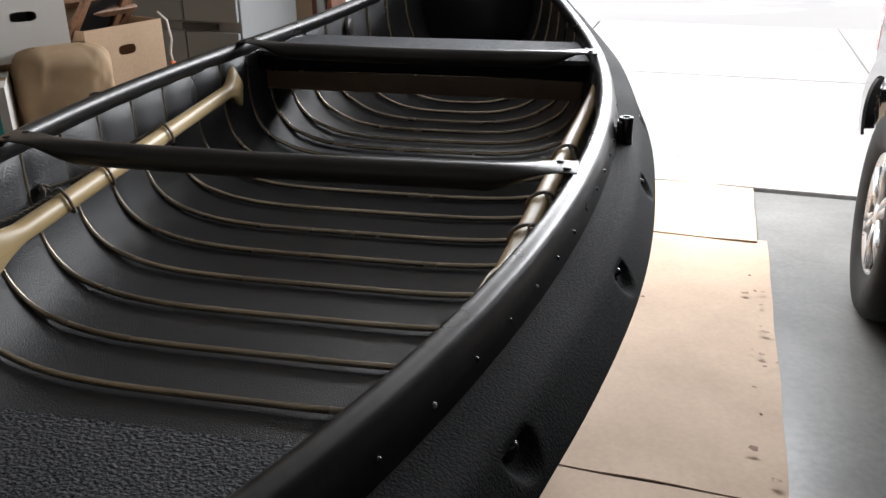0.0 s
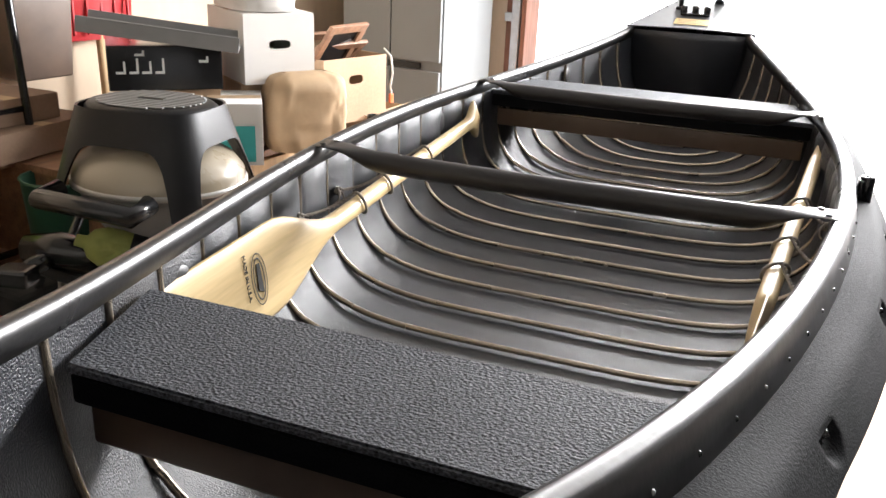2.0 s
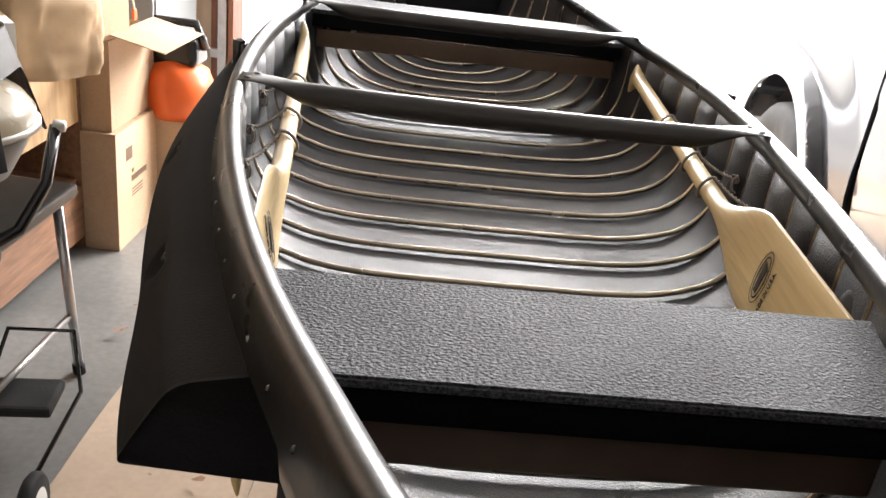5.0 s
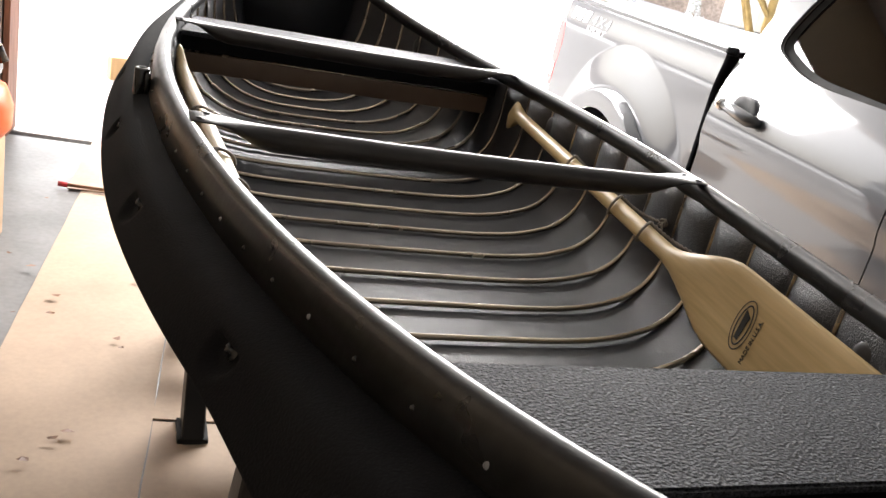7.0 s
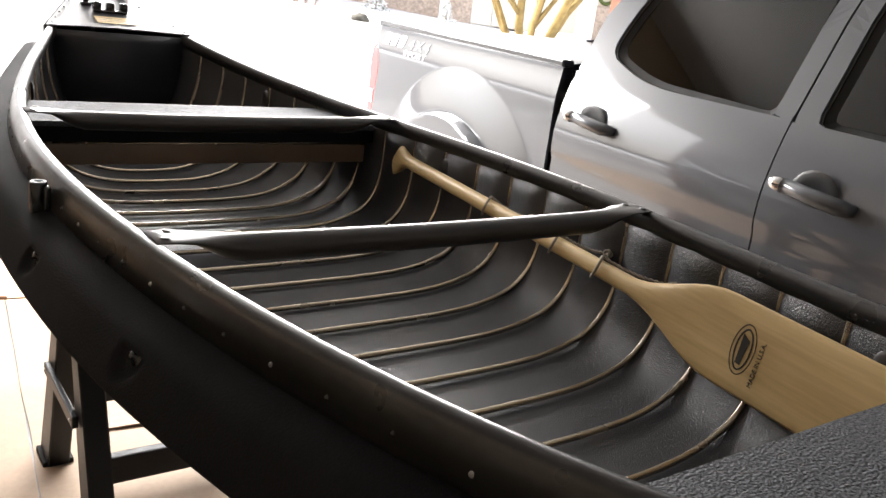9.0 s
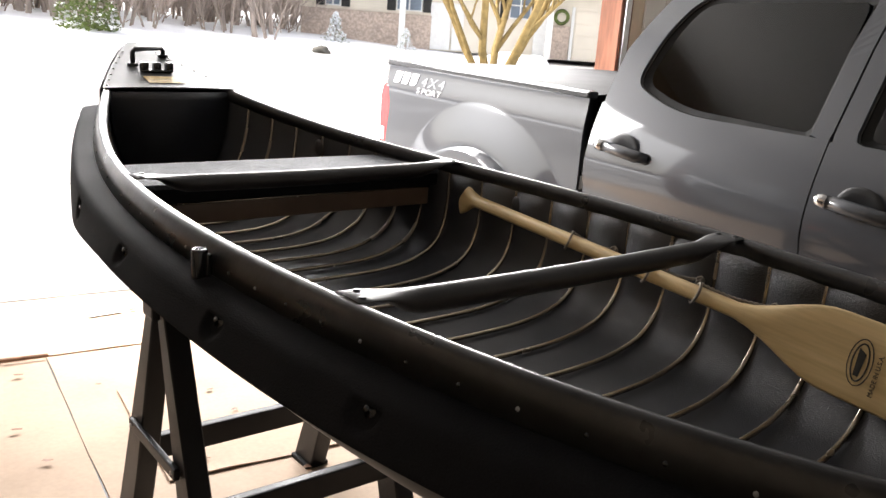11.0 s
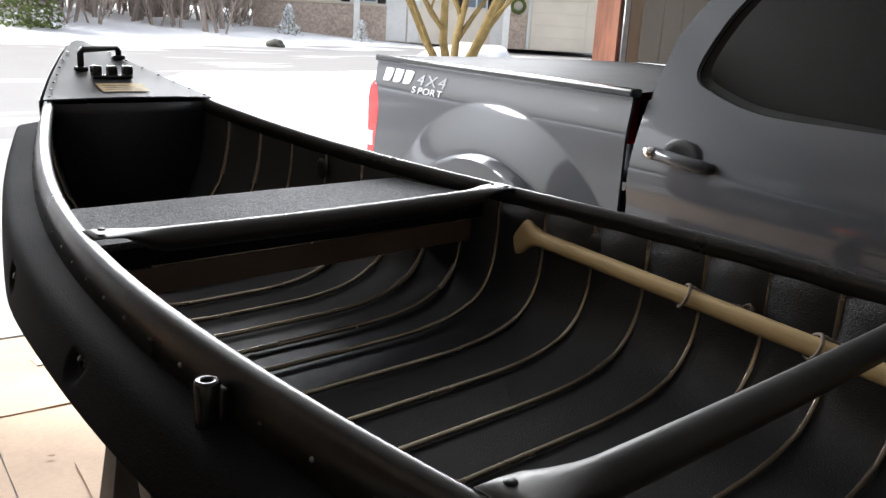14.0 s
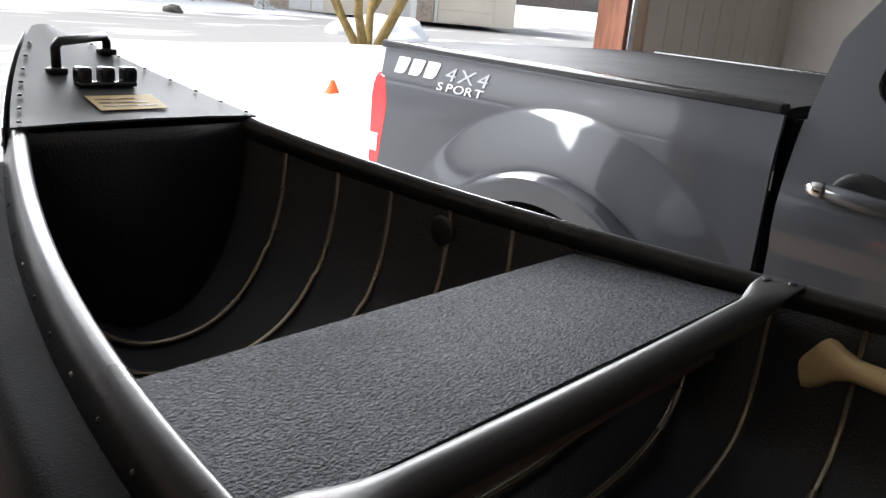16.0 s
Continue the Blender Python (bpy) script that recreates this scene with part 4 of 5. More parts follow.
# cab
part("roof", sheet(lambda u, v: ((-1 + 2 * v) * (0.70 - 0.0 * u), CABR - 0.17 - 1.25 * u, 1.735 + 0.055 * (1 - (2 * v - 1) ** 4) * math.sin(math.pi * (0.15 + 0.75 * u))), 14, 21), "paint", truck)
part("cab_back", sheet(lambda u, v: ((-1 + 2 * v) * (0.86 - 0.17 * u ** 1.5), CABR - 0.012 - 0.16 * u ** 2, 0.55 + 1.19 * u), 12, 13), "paint", truck)
part("rear_glass", sheet(lambda u, v: ((-1 + 2 * v) * (0.66 - 0.06 * u), CABR + 0.006 - 0.10 * u, 1.32 + 0.34 * u), 5, 9), "tint", truck)
part("windscreen", sheet(lambda u, v: ((-1 + 2 * v) * (0.70 - 0.04 * u), -2.74 + 0.66 * u - 0.06 * (1 - (2 * v - 1) ** 2), 1.17 + 0.56 * u), 6, 11), "tint", truck)
part("hood", sheet(lambda u, v: ((-1 + 2 * v) * (0.84 - 0.06 * u), -2.73 - (2.73 - 4.02 + 0) * -1 * u, 1.165 - 0.10 * u * u + 0.045 * (1 - (2 * v - 1) ** 4)), 14, 17), "paint", truck)
part("front_bumper", box(1.80, 0.28, 0.42, (0, NOSE + 0.12, 0.40), 0.08), "paint", truck)
part("grille", box(1.25, 0.10, 0.34, (0, NOSE + 0.10, 0.76), 0.03), "gloss", truck)
part("dashboard", box(1.50, 0.55, 0.16, (0, -2.42, 1.02), 0.05), "rubber", truck)
part("cabin_floor", box(1.60, 2.1, 0.05, (0, -1.7, 0.62)), "rubber", truck)
for x in (-0.40, 0.40):
    for y in (-2.0, -1.15):
        st = part("seat", box(0.52, 0.52, 0.18, (x, y, 0.72), 0.06, None, 3), "rubber", truck)
        part("backrest", box(0.50, 0.16, 0.62, (x, y + 0.30, 0.85), 0.06, pose(0, 0, 0, -10), 3), "rubber", st)
        part("headrest", box(0.26, 0.10, 0.18, (x, y + 0.44, 1.47), 0.05, None, 3), "rubber", st)

# bed decals on the near side, laid on the leaning panel
def on_bed(y, z):
    f = lambda q: bed_x(q) + flare(y, q, RAX)
    lean = (f(z + 0.02) - f(z - 0.02)) / 0.04
    up = Vector((-lean, 0, 1)).normalized()
    across = Vector((0, -1, 0))
    m = Matrix((across, up, across.cross(up))).transposed().to_4x4()
    m.translation = Vector((-(f(z) + 0.0145), y, z))
    return m


for i, y in enumerate((0.875, 0.79, 0.705)):
    part("decal_bar", prism(rounded([(-0.043, -0.030), (0.018, -0.030), (0.043, 0.030), (-0.026, 0.030)], [0.004, 0.022, 0.012, 0.004]), 0, 0.0012, "z"), "decal", truck, "", on_bed(y, 1.208))
SLANT = Matrix(((1.75, 0.3, 0, 0), (0, 1, 0, 0), (0, 0, 1, 0), (0, 0, 0, 1)))
for text, size, step, y, z, mt in (("4X4", 0.068, 0.082, 0.52, 1.203, "decal2"), ("SPORT", 0.040, 0.050, 0.55, 1.158, "decal")):
    for i, ch in enumerate(text):
        words("decal_letter", ch, size, mt, truck, on_bed(y - (i - (len(text) - 1) / 2) * step, z)).data.transform(SLANT)

# ---- house across the street ----
hs = thing("house", "beige single-storey house with brick base and white garage door", "house", pose(26.05, 32.05, 0.15, 0, 0, -40.8))
part("wall", box(17.0, 8, 3.6, (1.2, 4.0, 0)), "siding", hs, "beige lap siding")
for i in range(16):
    part("siding_course", box(17.04, 0.03, 0.125, (1.2, -0.012, 1.62 + 0.13 * i), 0.01), "siding", hs)
part("brick_base", box(6.3, 0.12, 1.6, (-4.1, -0.06, 0), 0.01), "stone", hs, "tan brick wainscot")
part("brick_base", box(1.5, 0.12, 1.6, (5.0, -0.06, 0), 0.01), "stone", hs)
part("roof", prism([(-1.0, 3.55), (4.0, 5.6), (9.0, 3.55), (9.0, 3.4), (-1.0, 3.4)], -8.2, 10.6, "x"), "roof", hs)
part("eave", box(18.6, 0.06, 0.22, (1.2, -0.98, 3.36), 0.01), "white", hs)


def house_window(x, z, w, h, shutters=True):
    wn_ = part("window", box(w, 0.1, h, (x, -0.05, z), 0.015), "white", hs)
    for i in range(2):
        for j in range(2):
            part("pane", box(w / 2 - 0.10, 0.03, h / 2 - 0.09, (x + (i - 0.5) * (w / 2 - 0.02), -0.105, z + 0.06 + j * (h / 2 - 0.02))), "pane", wn_)
    if shutters:
        for q in (-1, 1):
            sh = part("shutter", box(0.42, 0.06, h + 0.05, (x + q * (w / 2 + 0.24), -0.05, z - 0.02), 0.01), "gloss", hs, "black louvred shutter")


house_window(-5.75, 1.75, 0.75, 1.35)
house_window(-2.05, 1.75, 1.25, 1.20)
house_window(3.3, 1.75, 1.05, 1.25)
part("storm_door", box(1.0, 0.08, 2.2, (-0.5, -0.05, 0.05), 0.02), "white", hs)
part("sidelight", box(0.55, 0.08, 2.2, (0.35, -0.05, 0.05), 0.02), "white", hs)
part("entry_door", box(0.85, 0.08, 2.1, (4.45, -0.13, 0.05), 0.02), "white", hs)
gd = part("garage_door", box(2.7, 0.06, 2.35, (7.3, -0.04, 0.0), 0.02), "siding", hs)
for i in range(4):
    part("door_panel", box(2.6, 0.03, 0.52, (7.3, -0.08, 0.06 + i * 0.57), 0.012), "siding", gd)
part("garage_trim", box(0.14, 0.1, 2.5, (5.86, -0.06, 0), 0.01), "white", hs)
part("wreath", lathe([(0.22, 0.0), (0.27, 0.06), (0.34, 0.06), (0.38, 0.0), (0.3, -0.02)], 20), "needle", hs, "green door wreath", Matrix.Translation((5.3, -0.14, 2.0)) @ pose(0, 0, 0, 90))
for x in (-2.3, 4.7):
    solo("porch_post", box(0.28, 0.28, 3.4, (0, 0, 0), 0.02), "white", "white square porch post before the house", "post", pose(26.05, 32.05, 0.15, 0, 0, -40.8) @ pose(x, -0.9, 0), "porch posts")

# ---- trees ----
def limb(bm_v, bm_f, a, d, length, r0, depth, rng, spread):
    n = 4
    pts, rad = [], []
    p, dd = a.copy(), d.copy()
    for i in range(n + 1):
        pts.append(p.copy())
        rad.append(r0 * (1 - 0.55 * i / n))
        dd = (dd + Vector((rng.uniform(-1, 1), rng.uniform(-1, 1), rng.uniform(-0.3, 0.7))) * 0.16).normalized()
        p += dd * length / n
    S = 6 if depth < 1 else 4 if depth < 3 else 3
    base = len(bm_v)
    side = dd.cross(Vector((0.3, 0.5, 0.8))).normalized()
    for q, r in zip(pts, rad):
        up = side.cross(dd).normalized()
        for k in range(S):
            an = 2 * math.pi * k / S
            bm_v.append(q + (side * math.cos(an) + up * math.sin(an)) * r)
    for i in range(n):
        for k in range(S):
            x, y = base + i * S + k, base + i * S + (k + 1) % S
            bm_f.append((x, y, y + S, x + S))
    if depth < 4:
        for i in range((7 if depth == 0 else 4) if depth < 3 else 2):
            t = rng.uniform(0.16 if depth == 0 else 0.3, 1.0)
            k = min(n - 1, int(t * n))
            q = pts[k].lerp(pts[k + 1], t * n - k)
            nd = (dd + Vector((rng.uniform(-1, 1), rng.uniform(-1, 1), rng.uniform(-0.1, 0.8))) * spread).normalized()
            limb(bm_v, bm_f, q, nd, length * rng.uniform(0.5, 0.72), rad[k] * 0.6, depth + 1, rng, spread)


def bare_tree(seed, height, r, stems=1, material="bark", lean=0.1, label="bare grey-brown winter tree in the snow"):
    rng = random.Random(seed)
    t = thing("bare_tree", label, "tree", None, "bare trees across the road")
    for s_ in range(stems):
        v, f = [], []
        a = 2 * math.pi * s_ / stems + 0.6
        d = Vector((lean * math.cos(a), lean * math.sin(a), 1)).normalized()
        o = Vector((0.12 * math.cos(a), 0.12 * math.sin(a), -0.3)) if stems > 1 else Vector((0, 0, -0.3))
        limb(v, f, o, d, height, r, 0, rng, 0.85)
        nf = 24
        part("trunk", mesh_of("trunk", v[:30], f[:nf], True), material, t)
        part("crown", mesh_of("crown", v[30:], [tuple(i - 30 for i in q) for q in f[nf:]], True), material, t)
    return t


rng = random.Random(5)
protos = [bare_tree(10 + i, rng.uniform(5, 8), rng.uniform(0.08, 0.17)) for i in range(6)]
spots = []
for i in range(200):
    bearing = radians(rng.uniform(6, 29.5))
    dist = rng.uniform(38, 80)
    spots.append((-1.07 + dist * math.sin(bearing), -0.9 + dist * math.cos(bearing), rng.uniform(0, 360), rng.uniform(0.8, 1.35)))
for i, (x, y, a, sc) in enumerate(spots):
    pr_ = protos[i % 6]
    m = pose(x, y, snow_height(x, y) - 0.05, 0, 0, a)
    if i < 6:
        pr_.matrix_basis = m
    else:
        copy_thing(pr_, m)
under = [bare_tree(40 + i, rng.uniform(2.4, 3.6), rng.uniform(0.03, 0.05), 3, "bark", 0.35, "thin bare brush at the edge of the woods") for i in range(3)]
for i in range(90):
    bearing, dist = radians(rng.uniform(5, 29.5)), rng.uniform(36, 60)
    x, y = -1.07 + dist * math.sin(bearing), -0.9 + dist * math.cos(bearing)
    m = pose(x, y, snow_height(x, y) - 0.05, 0, 0, rng.uniform(0, 360))
    if i < 3:
        under[i].matrix_basis = m
    else:
        copy_thing(under[i % 3], m)
tri = bare_tree(77, 5.5, 0.13, 5, "bark2", 0.5, "lichen-yellow multi-stemmed tree in a snow bank")
bx, by = -1.07 + 24 * math.sin(radians(42.4)), -0.9 + 24 * math.cos(radians(42.4))
tri.matrix_basis = pose(bx, by, snow_height(bx, by) + 0.05, 0, 0, 20)


def clump_tree(name, label, height, radius, material, seed, cat, snow=0.0, count=900):
    rng = random.Random(seed)
    t = thing(name, label, cat)
    part("trunk", tube([(0, 0, -0.2), (0.03, 0, height * 0.5), (0, 0, height * 0.92)], [radius * 0.10, radius * 0.07, 0.02], 7), "bark", t)
    for nm, mt, cnt in (("foliage", material, count), ("snow_on_foliage", "snow", int(count * snow))):
        if not cnt:
            continue
        v, f = [], []
        for i in range(cnt):
            h = rng.random() ** 1.3
            rr = radius * (1 - h) ** 0.8 * math.sqrt(rng.random()) * (1 + 0.25 * math.sin(9 * h + rng.random())) + 0.03
            an = rng.uniform(0, 2 * math.pi)
            c = Vector((rr * math.cos(an), rr * math.sin(an), 0.01 * height + h * height * 0.99))
            if nm != "foliage":
                c.z += 0.04
            sz = radius * rng.uniform(0.05, 0.15)
            b = len(v)
            for k in range(4):
                v.append(c + Vector((rng.uniform(-1, 1), rng.uniform(-1, 1), rng.uniform(-0.7, 0.7))) * sz)
            f += [(b, b + 1, b + 2), (b, b + 2, b + 3), (b, b + 3, b + 1), (b + 1, b + 3, b + 2)]
        part(nm, mesh_of(nm, v, f), mt, t)
    return t


def at_bearing(deg, dist):
    x, y = -1.07 + dist * math.sin(radians(deg)), -0.9 + dist * math.cos(radians(deg))
    return x, y, snow_height(x, y)


x, y, z = at_bearing(17.0, 34)
clump_tree("evergreen_tree", "tall snow-dusted evergreen at the yard's edge", 7.0, 0.95, "needle", 3, "tree", 0.12, 3000).matrix_basis = pose(x, y, z)
for dg, ds, hh in ((32.0, 40.5, 1.35), (36.6, 41.0, 1.0)):
    x, y, z = at_bearing(dg, ds)
    clump_tree("shrub", "small snow-covered cone shrub before the house", hh, hh * 0.42, "needle", int(dg), "shrub", 3.0, 260).matrix_basis = pose(x, y, z)
# rock
rb = bmesh.new()
bmesh.ops.create_icosphere(rb, subdivisions=3, radius=0.35)
for v in rb.verts:
    v.co *= 1 + 0.35 * noise.noise(v.co * 4)
    v.co.z *= 0.6
x, y, z = at_bearing(31.2, 34)
solo("boulder", rb, "rock", "dark boulder poking out of the snow", "rock", pose(x, y, z + 0.1), smooth=True)
# snow mound at the tree's foot
mb = bmesh.new()
bmesh.ops.create_icosphere(mb, subdivisions=4, radius=1.0)
for v in mb.verts:
    v.co *= 1 + 0.25 * noise.noise(v.co * 1.7)
    v.co = Vector((v.co.x * 1.7, v.co.y * 0.9, v.co.z * 0.7))
x, y, z = at_bearing(43.6, 30)
solo("snow_mound", mb, "snow", "shovelled snow mound beside the tree", "snow", pose(x, y, z, 0, 0, -40), smooth=True)
# low wooded ridge far off
solo("backdrop", sheet(lambda u, v: (-160 + 360 * u, 165 - 40 * u, -2 + (7 + 3 * noise.noise((u * 9, 0, 0)) + 1.2 * noise.noise((u * 60, 1, 0))) * v), 160, 3), "bark", "grey wooded ridge in the distance", "ridge", None, "", "structure")

# traffic cone sunk in the snow bank
XC, YC = 5.40, 7.32
cone = thing("traffic_cone", "small orange traffic cone half sunk in snow", "traffic cone", pose(XC, YC, snow_height(XC, YC + 0.1 * XC) - 0.06, 3, -4, 0))
part("cone_body", lathe([(0.080, 0.02), (0.074, 0.03), (0.024, 0.150), (0.018, 0.157), (0.010, 0.153)], 24), "orange", cone)
part("base_plate", box(0.20, 0.20, 0.025, (0, 0, 0), 0.008), "orange", cone)


# ---- cardboard sheets on the floor ----
def floor_sheet(x0, x1, y0, y1, z, seed):
    def fn(u, v):
        x, y = x0 + (x1 - x0) * u, y0 + (y1 - y0) * v
        e = max(abs(2 * u - 1), abs(2 * v - 1))
        return (x + 0.008 * noise.noise((y * 3, seed, 0)), y + 0.008 * noise.noise((x * 3, 0, seed)), z + 0.0022 + 0.0022 * noise.noise((x * 2, y * 2, seed)) + 0.007 * smoothstep(0.93, 1.0, e) * max(0, noise.noise((x * 4, y * 4, seed + 3))))
    ob = solo("cardboard_sheet", sheet(fn, 30, 40), "floorcard", "flattened tan cardboard sheet spread on the garage floor", "cardboard", G, "cardboard sheets on the floor")
    thick(ob, 0.004, 1)
    return ob


floor_sheet(-0.96, -0.49, -1.5, 2.70, 0.004, 1)
floor_sheet(-0.485, 0.945, 0.845, 2.70, 0.004, 2)
floor_sheet(-0.485, 0.930, -1.5, 0.835, 0.004, 3)
floor_sheet(-1.02, 0.90, 2.66, 3.42, 0.010, 4)
floor_sheet(-0.30, 0.35, 1.45, 2.2, 0.012, 7)
# leaves and crumbs
rng = random.Random(9)
v, f = [], []
for i in range(70):
    x, y = (rng.uniform(0.82, 0.95), rng.uniform(0.3, 2.8)) if i < 26 else (rng.uniform(-1.1, -0.6), rng.uniform(-0.3, 2.6)) if i < 52 else (rng.uniform(-0.4, 0.5), rng.uniform(1.2, 3.2))
    s_ = rng.uniform(0.004, 0.013)
    b = len(v)
    for k in range(5):
        a = 2 * math.pi * k / 5 + rng.random()
        v.append((x + s_ * math.cos(a) * 1.6, y + s_ * math.sin(a), 0.021 + rng.random() * 0.006))
    f.append((b, b + 1, b + 2, b + 3, b + 4))
solo("leaf_litter", mesh_of("litter", v, f), "oak", "dry leaf crumbs scattered over the cardboard", "litter", G, "", "stuff")
solo("paper_tag", box(0.16, 0.09, 0.002, (0, 0, 0), 0.0), "paper", "white paper slip lying on the cardboard", "paper", G @ pose(-0.17, 3.11, 0.019, 0, 0, 8))
sk = thing("floor_stick", "thin brown rod with a red cap on the floor", "stick", G @ pose(-0.93, 2.655, 0.026, 0, 0, -3))
part("rod", rod((-0.10, 0, 0), (0.45, 0, 0), 0.008), "oak", sk)
part("cap", rod((-0.13, 0, 0), (-0.09, 0, 0), 0.012), "red", sk)
solo("wood_offcut", box(0.35, 0.09, 0.16, (0, 0, 0), 0.006), "pine", "raw wood offcut lying beside the drive", "wood", G @ pose(-1.0, 5.15, -0.008, 0, 0, 25))


# ---- along the west wall ----
def L_(x, y, z, a=0.0):
    return G @ pose(x, y, z, 0, 0, a)


def carton(sx, sy, sz, m, label, material="card", hole=None, open_top=False, lid=False, group="cardboard boxes by the wall", tape=True):
    c = thing("cardboard_box", label, "box", m, group)
    t = 0.005
    for nm, bx in (("front_panel", (sx, t, sz, (0, -sy / 2 + t / 2, 0))), ("back_panel", (sx, t, sz, (0, sy / 2 - t / 2, 0))),
                   ("side_panel", (t, sy - 2 * t, sz, (-sx / 2 + t / 2, 0, 0))), ("side_panel", (t, sy - 2 * t, sz, (sx / 2 - t / 2, 0, 0)))):
        if nm == "front_panel" and hole:
            hz, hw, hh = hole
            o = []
            for a in np.linspace(0, 2 * math.pi, 25)[:-1]:
                o.append((hw / 2 * math.copysign(abs(math.cos(a)) ** 0.5, math.cos(a)), hz + hh / 2 * math.copysign(abs(math.sin(a)) ** 0.7, math.sin(a))))
            out = []
            for a, q in zip(np.linspace(0, 2 * math.pi, 25)[:-1], o):
                k = min((sx / 2) / max(1e-6, abs(math.cos(a))), ((sz - hz) if math.sin(a) > 0 else hz) / max(1e-6, abs(math.sin(a))))
                out.append((k * math.cos(a), hz + k * math.sin(a)))
            # true corners
            for cx, cz in ((sx / 2, sz), (-sx / 2, sz), (-sx / 2, 0), (sx / 2, 0)):
                i = min(range(24), key=lambda j: math.hypot(out[j][0] - cx, out[j][1] - cz))
                out[i] = (cx, cz)
            vv = [(x, -sy / 2, z) for x, z in out] + [(x, -sy / 2, z) for x, z in o]
            ff = [(i, (i + 1) % 24, 24 + (i + 1) % 24, 24 + i) for i in range(24)]
            ob = part(nm, mesh_of(nm, vv, ff), material, c)
            thick(ob, t, -1)
        else:
            part(nm, box(*bx[:3], bx[3], 0.001), material, c)
    part("bottom_panel", box(sx - 2 * t, sy - 2 * t, t, (0, 0, 0.001)), material, c)
    if not open_top:
        part("top_flap", box(sx, sy / 2 - 0.002, t, (0, -sy / 4, sz), 0.001), material, c)
        part("top_flap", box(sx, sy / 2 - 0.002, t, (0, sy / 4, sz), 0.001), material, c)
        if tape:
            part("tape", box(sx * 0.98, 0.05, 0.001, (0, 0, sz + t)), "kraft", c, "brown packing tape")
    if lid:
        part("lid", box(sx + 0.016, sy + 0.016, 0.06, (0, 0, sz - 0.045), 0.002), material, c)
    return c


# bench of brown boards
bn = thing("storage_bench", "low brown board bench stacked with boxes", "bench", L_(-1.86, 0.95, 0))
part("top", box(0.84, 1.10, 0.025, (0, 0, 0.735), 0.004), "oak", bn)
for y in (-0.53, 0.53):
    part("end_panel", box(0.82, 0.025, 0.735, (0, y, 0), 0.003), "oak", bn)
part("front_board", box(0.02, 1.03, 0.22, (0.40, 0, 0.50), 0.003), "pine", bn)
part("front_board", box(0.02, 1.03, 0.20, (0.40, 0, 0.05), 0.003), "oak", bn)
part("middle_shelf", box(0.78, 1.03, 0.02, (0, 0, 0.26), 0.003), "oak", bn)

pc = carton(0.42, 0.50, 0.46, L_(-1.53, 1.72, 0), "printed cardboard carton standing on the floor")
for yy, zz, w, h in ((-0.13, 0.335, 0.060, 0.050), (-0.10, 0.275, 0.020, 0.016), (-0.04, 0.240, 0.150, 0.024), (-0.06, 0.205, 0.110, 0.006), (-0.06, 0.192, 0.100, 0.006), (-0.06, 0.179, 0.105, 0.006)):
    part("print_bar", box(0.001, w, h, (0.2105, yy, zz)), "brown", pc)
oc = carton(0.40, 0.42, 0.33, L_(-1.54, 1.70, 0.466), "open cardboard carton holding a garden blower", open_top=True)
for s_, a in ((1, 12), (-1, -60)):
    part("flap", box(0.20, 0.41, 0.004, (0.10, 0, 0), 0, pose(0, 0, 0, 0, a, 0), base=True), "card", oc, "", pose(0.2 if s_ > 0 else -0.2, 0, 0.33) @ (pose(0, 0, 0) if s_ > 0 else pose(0, 0, 0, 0, 0, 180)))
bl = thing("leaf_blower", "orange and black leaf blower tucked beside the cartons", "leaf blower", L_(-1.27, 1.98, 0.0))
part("fan_housing", lathe([(0.0, 0.0), (0.12, 0.0), (0.15, 0.04), (0.155, 0.12), (0.13, 0.19), (0.06, 0.23), (0, 0.235)], 24), "orange", bl, "", pose(0, 0, 0.42))
part("engine", box(0.20, 0.16, 0.12, (0.0, 0.02, 0.63), 0.03, None, 3), "gloss", bl)
part("handle", tube([(-0.10, 0, 0.66), (-0.08, 0, 0.80), (0.08, 0, 0.80), (0.12, 0, 0.70)], 0.018, 10), "gloss", bl)
part("stand", box(0.22, 0.22, 0.42, (0, 0, 0), 0.01), "card", bl, "cardboard box under the blower")
carton(0.34, 0.40, 0.25, L_(-1.55, 1.50, 0.80, 78), "tan cardboard box with a hand hole, full of picture frames", hole=(0.165, 0.075, 0.034), open_top=True)
for i, (w, h, dx, a) in enumerate(((0.30, 0.26, 0.03, 62), (0.27, 0.22, -0.03, 70), (0.24, 0.24, -0.07, 55))):
    fr = thing("picture_frame", "brown wooden picture frame leaning in a box", "picture frame", L_(-1.55, 1.50, 0.92, 78) @ pose(dx, 0.10 - 0.09 * i, 0.02 + 0.02 * i, a - 20, 0, 8 * i - 6), "picture frames in the box")
    for q in (-1, 1):
        part("rail", box(w, 0.016, 0.035, (0, 0, 0.0 if q < 0 else h - 0.035), 0.004), "oak", fr)
        part("stile", box(0.035, 0.016, h - 0.07, (q * (w / 2 - 0.0175), 0, 0.035), 0.004), "oak", fr)
    part("backing", box(w - 0.06, 0.006, h - 0.06, (0, 0.004, 0.03)), "kraft" if i == 0 else "gloss", fr)
rp = thing("frame_cord", "thin white cord with an orange tag hanging from a box", "cord", L_(-1.55, 1.50, 0.80, 78) @ pose(0.185, -0.19, 0))
part("cord", tube([(0.0, 0.02, 0.27), (0.012, -0.01, 0.24), (0.02, -0.014, 0.17), (0.008, -0.012, 0.12), (0.016, -0.012, 0.09)], 0.004, 6), "white", rp)
part("tag", box(0.022, 0.01, 0.04, (0.016, -0.012, 0.05), 0.004), "orange", rp)

